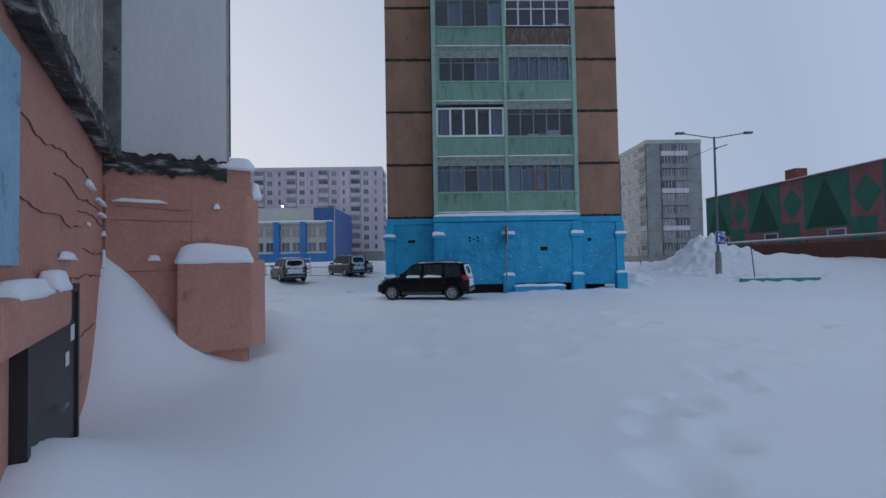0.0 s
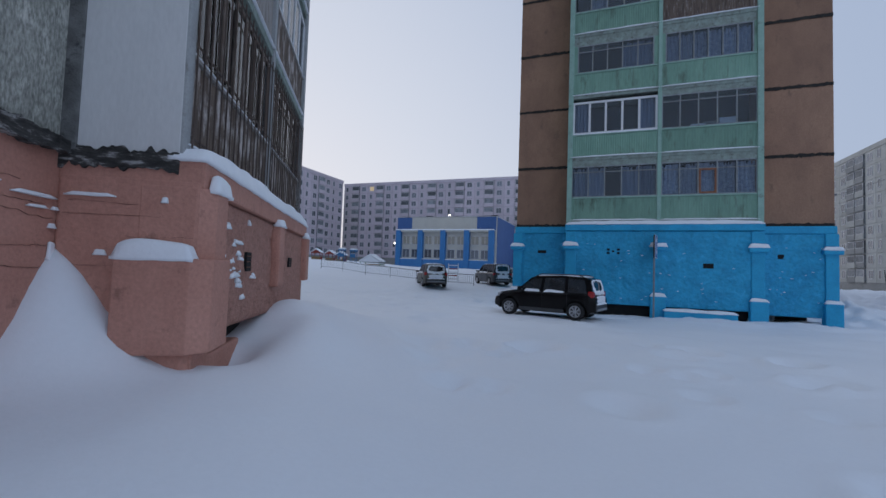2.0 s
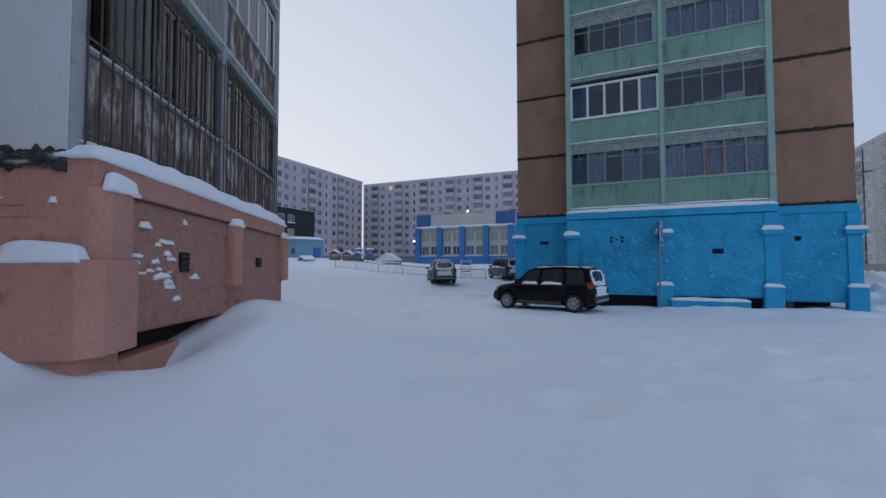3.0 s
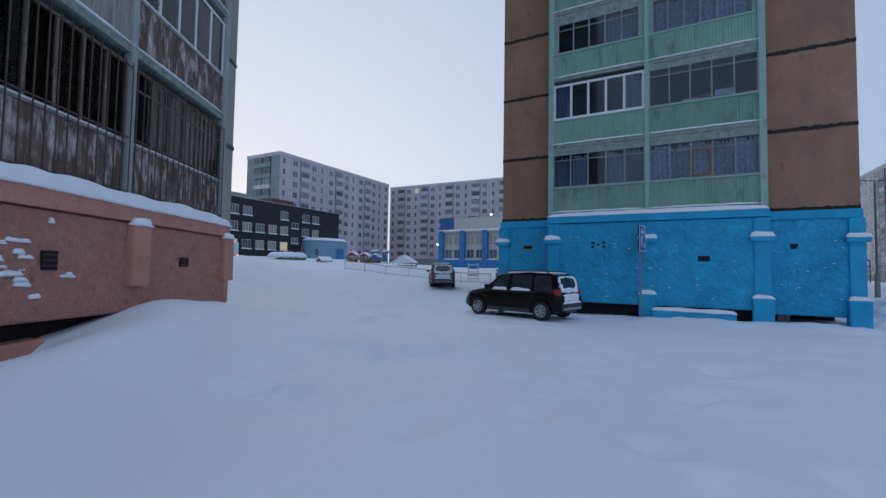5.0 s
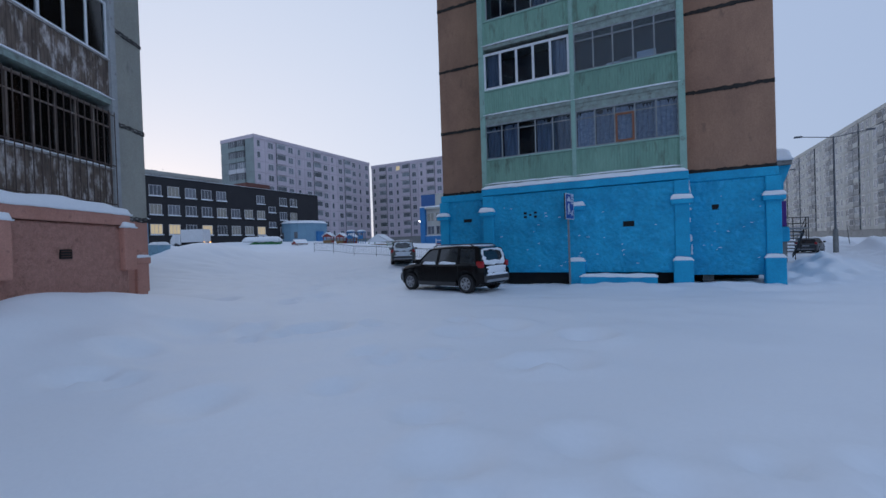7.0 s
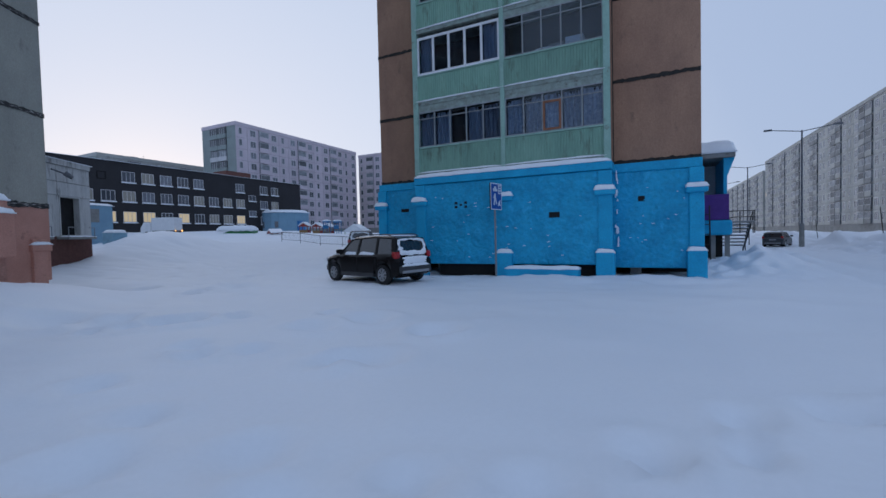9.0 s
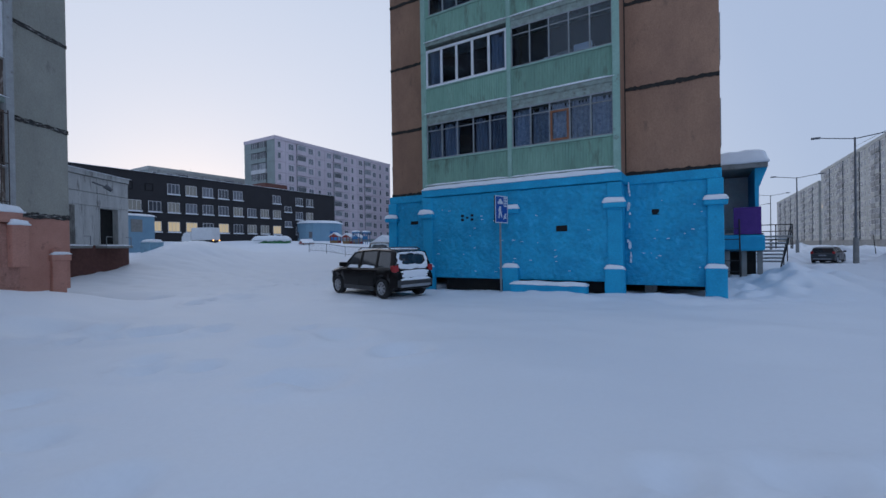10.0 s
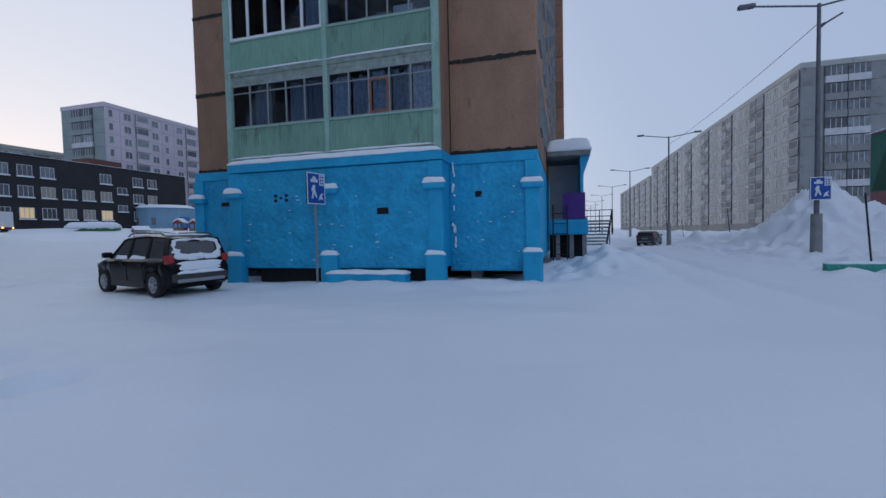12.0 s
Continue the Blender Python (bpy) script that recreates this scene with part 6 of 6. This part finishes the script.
        part("wing_mirror", boxes((cowl - 0.28, cowl - 0.12, s * (W / 2 - 0.04) if s > 0 else s * (W / 2 + 0.18), s * (W / 2 + 0.18) if s > 0 else s * (W / 2 - 0.04), belt + 0.02, belt + 0.17), round_edge=0.04), paint, car)
        part("tail_light", boxes((-h + 0.05, -h + 0.27, min(s * W / 2 * 0.72, s * W / 2 * 0.945), max(s * W / 2 * 0.72, s * W / 2 * 0.945), 0.83, 1.05), round_edge=0.045), TAIL, car, "red tail light")
        part("headlight", boxes((h - 0.42, h - 0.17, min(s * W / 2 * 0.62, s * W / 2 * 0.90), max(s * W / 2 * 0.62, s * W / 2 * 0.90), hood - 0.27, hood - 0.11), round_edge=0.04), HEADLAMP, car, "clear headlight")
        for x in (fa, ra):
            wheel_parts(car, x, s * (W / 2 - 0.12), s, r)
            # black block fills the arch in place of its shade
            part("wheel_arch", boxes((x - 0.38, x + 0.38, min(s * 0.4, s * (W / 2 - 0.2)), max(s * 0.4, s * (W / 2 - 0.2)), 0.26, 0.74)), VOID, car)
        if snowy > 0:
            part("snow_patch", snow_lump(bpil + 0.12, cowl - 0.3, s * (ws - 0.05) if s > 0 else s * (ws + 0.02), s * (ws + 0.02) if s > 0 else s * (ws - 0.05), belt - 0.01, 0.10, seed + 1, 10, 3), SNOWCAP, car, smooth=True)
            part("snow_patch", snow_lump(cpil + 0.12, bpil - 0.03, s * (ws - 0.05) if s > 0 else s * (ws + 0.02), s * (ws + 0.02) if s > 0 else s * (ws - 0.05), belt - 0.01, 0.09, seed + 2, 10, 3), SNOWCAP, car, smooth=True)
        if rails:
            bm = bmesh.new()
            y = s * (wr + 0.02)
            rod(bm, (roof_f - 0.05, y, H - 0.02), (roof_f - 0.25, y, H + 0.055), 0.018, 6)
            rod(bm, (roof_f - 0.25, y, H + 0.055), (roof_r + 0.3, y, H + 0.05), 0.018, 6)
            rod(bm, (roof_r + 0.3, y, H + 0.05), (roof_r + 0.1, y, H - 0.02), 0.018, 6)
            part("roof_rail", bm, TRIM, car)
    part("rear_bumper", boxes((-h - 0.03, -h + 0.25, -W / 2 * 0.86, W / 2 * 0.86, 0.36, 0.60), round_edge=0.06), TRIM, car)
    part("bumper_guard", boxes((-h - 0.055, -h + 0.05, -W / 2 * 0.72, W / 2 * 0.72, 0.36, 0.45), round_edge=0.03), SILTRIM, car)
    part("front_bumper", boxes((h - 0.2, h + 0.02, -W / 2 * 0.76, W / 2 * 0.76, 0.34, 0.56), round_edge=0.06), TRIM, car)
    part("number_plate", boxes((-h - 0.012, -h + 0.02, -0.26, 0.26, 0.66, 0.77)), SILTRIM, car, "plain snowy number plate")
    part("underbody", boxes((-h + 0.3, h - 0.3, -W / 2 * 0.7, W / 2 * 0.7, 0.2, 0.35)), VOID, car)
    if snowy > 0:
        # packed snow on the tailgate, roof and bumper
        at = pose(-h + 0.005, 0, 0.64, 0, -90, 0) @ pose(0, 0, 0, 0, 0, 90)
        part("snow_patch", splat(0.60, 0.13, 0.035, seed + 1.3), SNOWCAP, car, "snow stuck to the tailgate", at=at @ pose(0, -0.12, 0), smooth=True)
        part("snow_patch", splat(0.17, 0.05, 0.02, seed + 2.3), SNOWCAP, car, "", at=at @ pose(-0.3, -0.33, -0.005), smooth=True)
        part("snow_patch", splat(0.12, 0.04, 0.02, seed + 3.3), SNOWCAP, car, "", at=at @ pose(0.18, -0.31, -0.005), smooth=True)
        part("snow_patch", snow_lump(-h - 0.05, -h + 0.12, -W / 2 * 0.7, W / 2 * 0.7, 0.60, 0.06, seed + 3, 5, 14), SNOWCAP, car, smooth=True)
        ang = math.degrees(math.atan2(H - 0.1 - belt, tail_top - tail_low))
        part("snow_patch", splat((H - belt) / 2 - 0.02, 0.64, 0.022, seed + 4.3, (0.62, 0.80), 0.04), SNOWCAP, car, "frozen snow round the rear window", at=pose(tail_low + 0.02, 0, belt) @ pose(0, 0, 0, 0, -ang, 0) @ pose((H - belt) / 2 - 0.06, 0, 0.04), smooth=True)
        part("snow_patch", snow_lump(roof_r + 0.1, roof_f - 0.1, -wr * 0.85, wr * 0.85, H, 0.05 * snowy * 2, seed + 5, 14, 10), SNOWCAP, car, "thin snow on the roof", smooth=True)
        part("snow_patch", snow_lump(cowl + 0.1, h - 0.4, -W / 2 * 0.7, W / 2 * 0.7, hood + 0.0, 0.03 * snowy * 2, seed + 6, 10, 10), SNOWCAP, car, smooth=True)
    return car


suv = vehicle("parked_suv", pose(-0.27, 18.60, 0.02, 0, 0, 166), "black compact SUV with a snowy tailgate beside the blue plinth", CARBLACK, L=3.98, W=1.70, H=1.56, belt=0.96, hood=0.94, tail_top=-1.77, tail_low=-1.91, r=0.315, rails=True, snowy=0.25)
vehicle("parked_car", pose(-10.6, 31.6, snow_height(-10.6, 31.6) - 0.05, 0, 0, 122), "grimy bronze crossover with a frosted rear window", CARGREY, L=4.3, W=1.78, H=1.66, snowy=0.6, seed=11)
vehicle("parked_van", pose(-7.9, 39.6, snow_height(-7.9, 39.6) - 0.05, 0, 0, 128), "dark grey minivan parked beside the railing", CARDARK, L=4.7, W=1.85, H=1.82, belt=1.05, hood=1.05, cowl=1.3, wind=0.8, bpil=0.2, cpil=-0.9, tail_top=-2.2, tail_low=-2.3, wb=2.8, snowy=0.15, seed=21)
vehicle("parked_sedan", pose(-7.6, 45.5, snow_height(-7.6, 45.5) - 0.05, 0, 0, -65), "silver sedan seen from the front, dusted with snow", CARSILVER, L=4.4, W=1.72, H=1.45, belt=0.92, hood=0.88, tail_top=-1.3, tail_low=-1.75, cpil=-0.85, wb=2.6, r=0.31, snowy=0.6, seed=31)
vehicle("parked_hatchback", pose(19.2, 57.4, snow_height(19.2, 57.4) - 0.05, 0, 0, 68), "dark hatchback standing in the snowy street", CARDARK, L=4.2, W=1.75, H=1.45, belt=0.93, hood=0.9, snowy=0.0, seed=41)

# small box truck before the school
truck = empty("box_truck", pose(-50, 40.4, 2.3, 0, 0, 205) @ Matrix.Scale(0.85, 4), "small white box truck with lit marker lamps", "truck")
part("cargo_box", boxes((-2.6, 1.0, -1.0, 1.0, 0.9, 2.9), round_edge=0.05), WHITEFRAME, truck)
part("chassis", boxes((-2.5, 2.6, -0.7, 0.7, 0.5, 0.88)), BLACKMETAL, truck)
bm = bmesh.new()
prism(bm, [(1.1, 0.6), (2.7, 0.6), (2.75, 1.3), (2.3, 2.1), (1.1, 2.15)], -0.95, 0.95)
part("cab", bm, WHITEFRAME, truck)
part("windscreen", boxes((2.36, 2.5, -0.8, 0.8, 1.4, 1.9)), CARGLASS, truck)
for x in (-1.6, 1.8):
    for y in (-0.85, 0.85):
        bm = bmesh.new()
        rod(bm, (x, y - 0.1, 0.4), (x, y + 0.1, 0.4), 0.4, 16)
        part("wheel", bm, RUBBER, truck)
amber = glow("amber_marker", (1.0, 0.45, 0.1), 4)
for y in (-0.8, 0.8):
    part("marker_lamp", boxes((-2.68, -2.61, y - 0.1, y + 0.1, 0.75, 0.9)), amber, truck, "lit amber marker lamp")
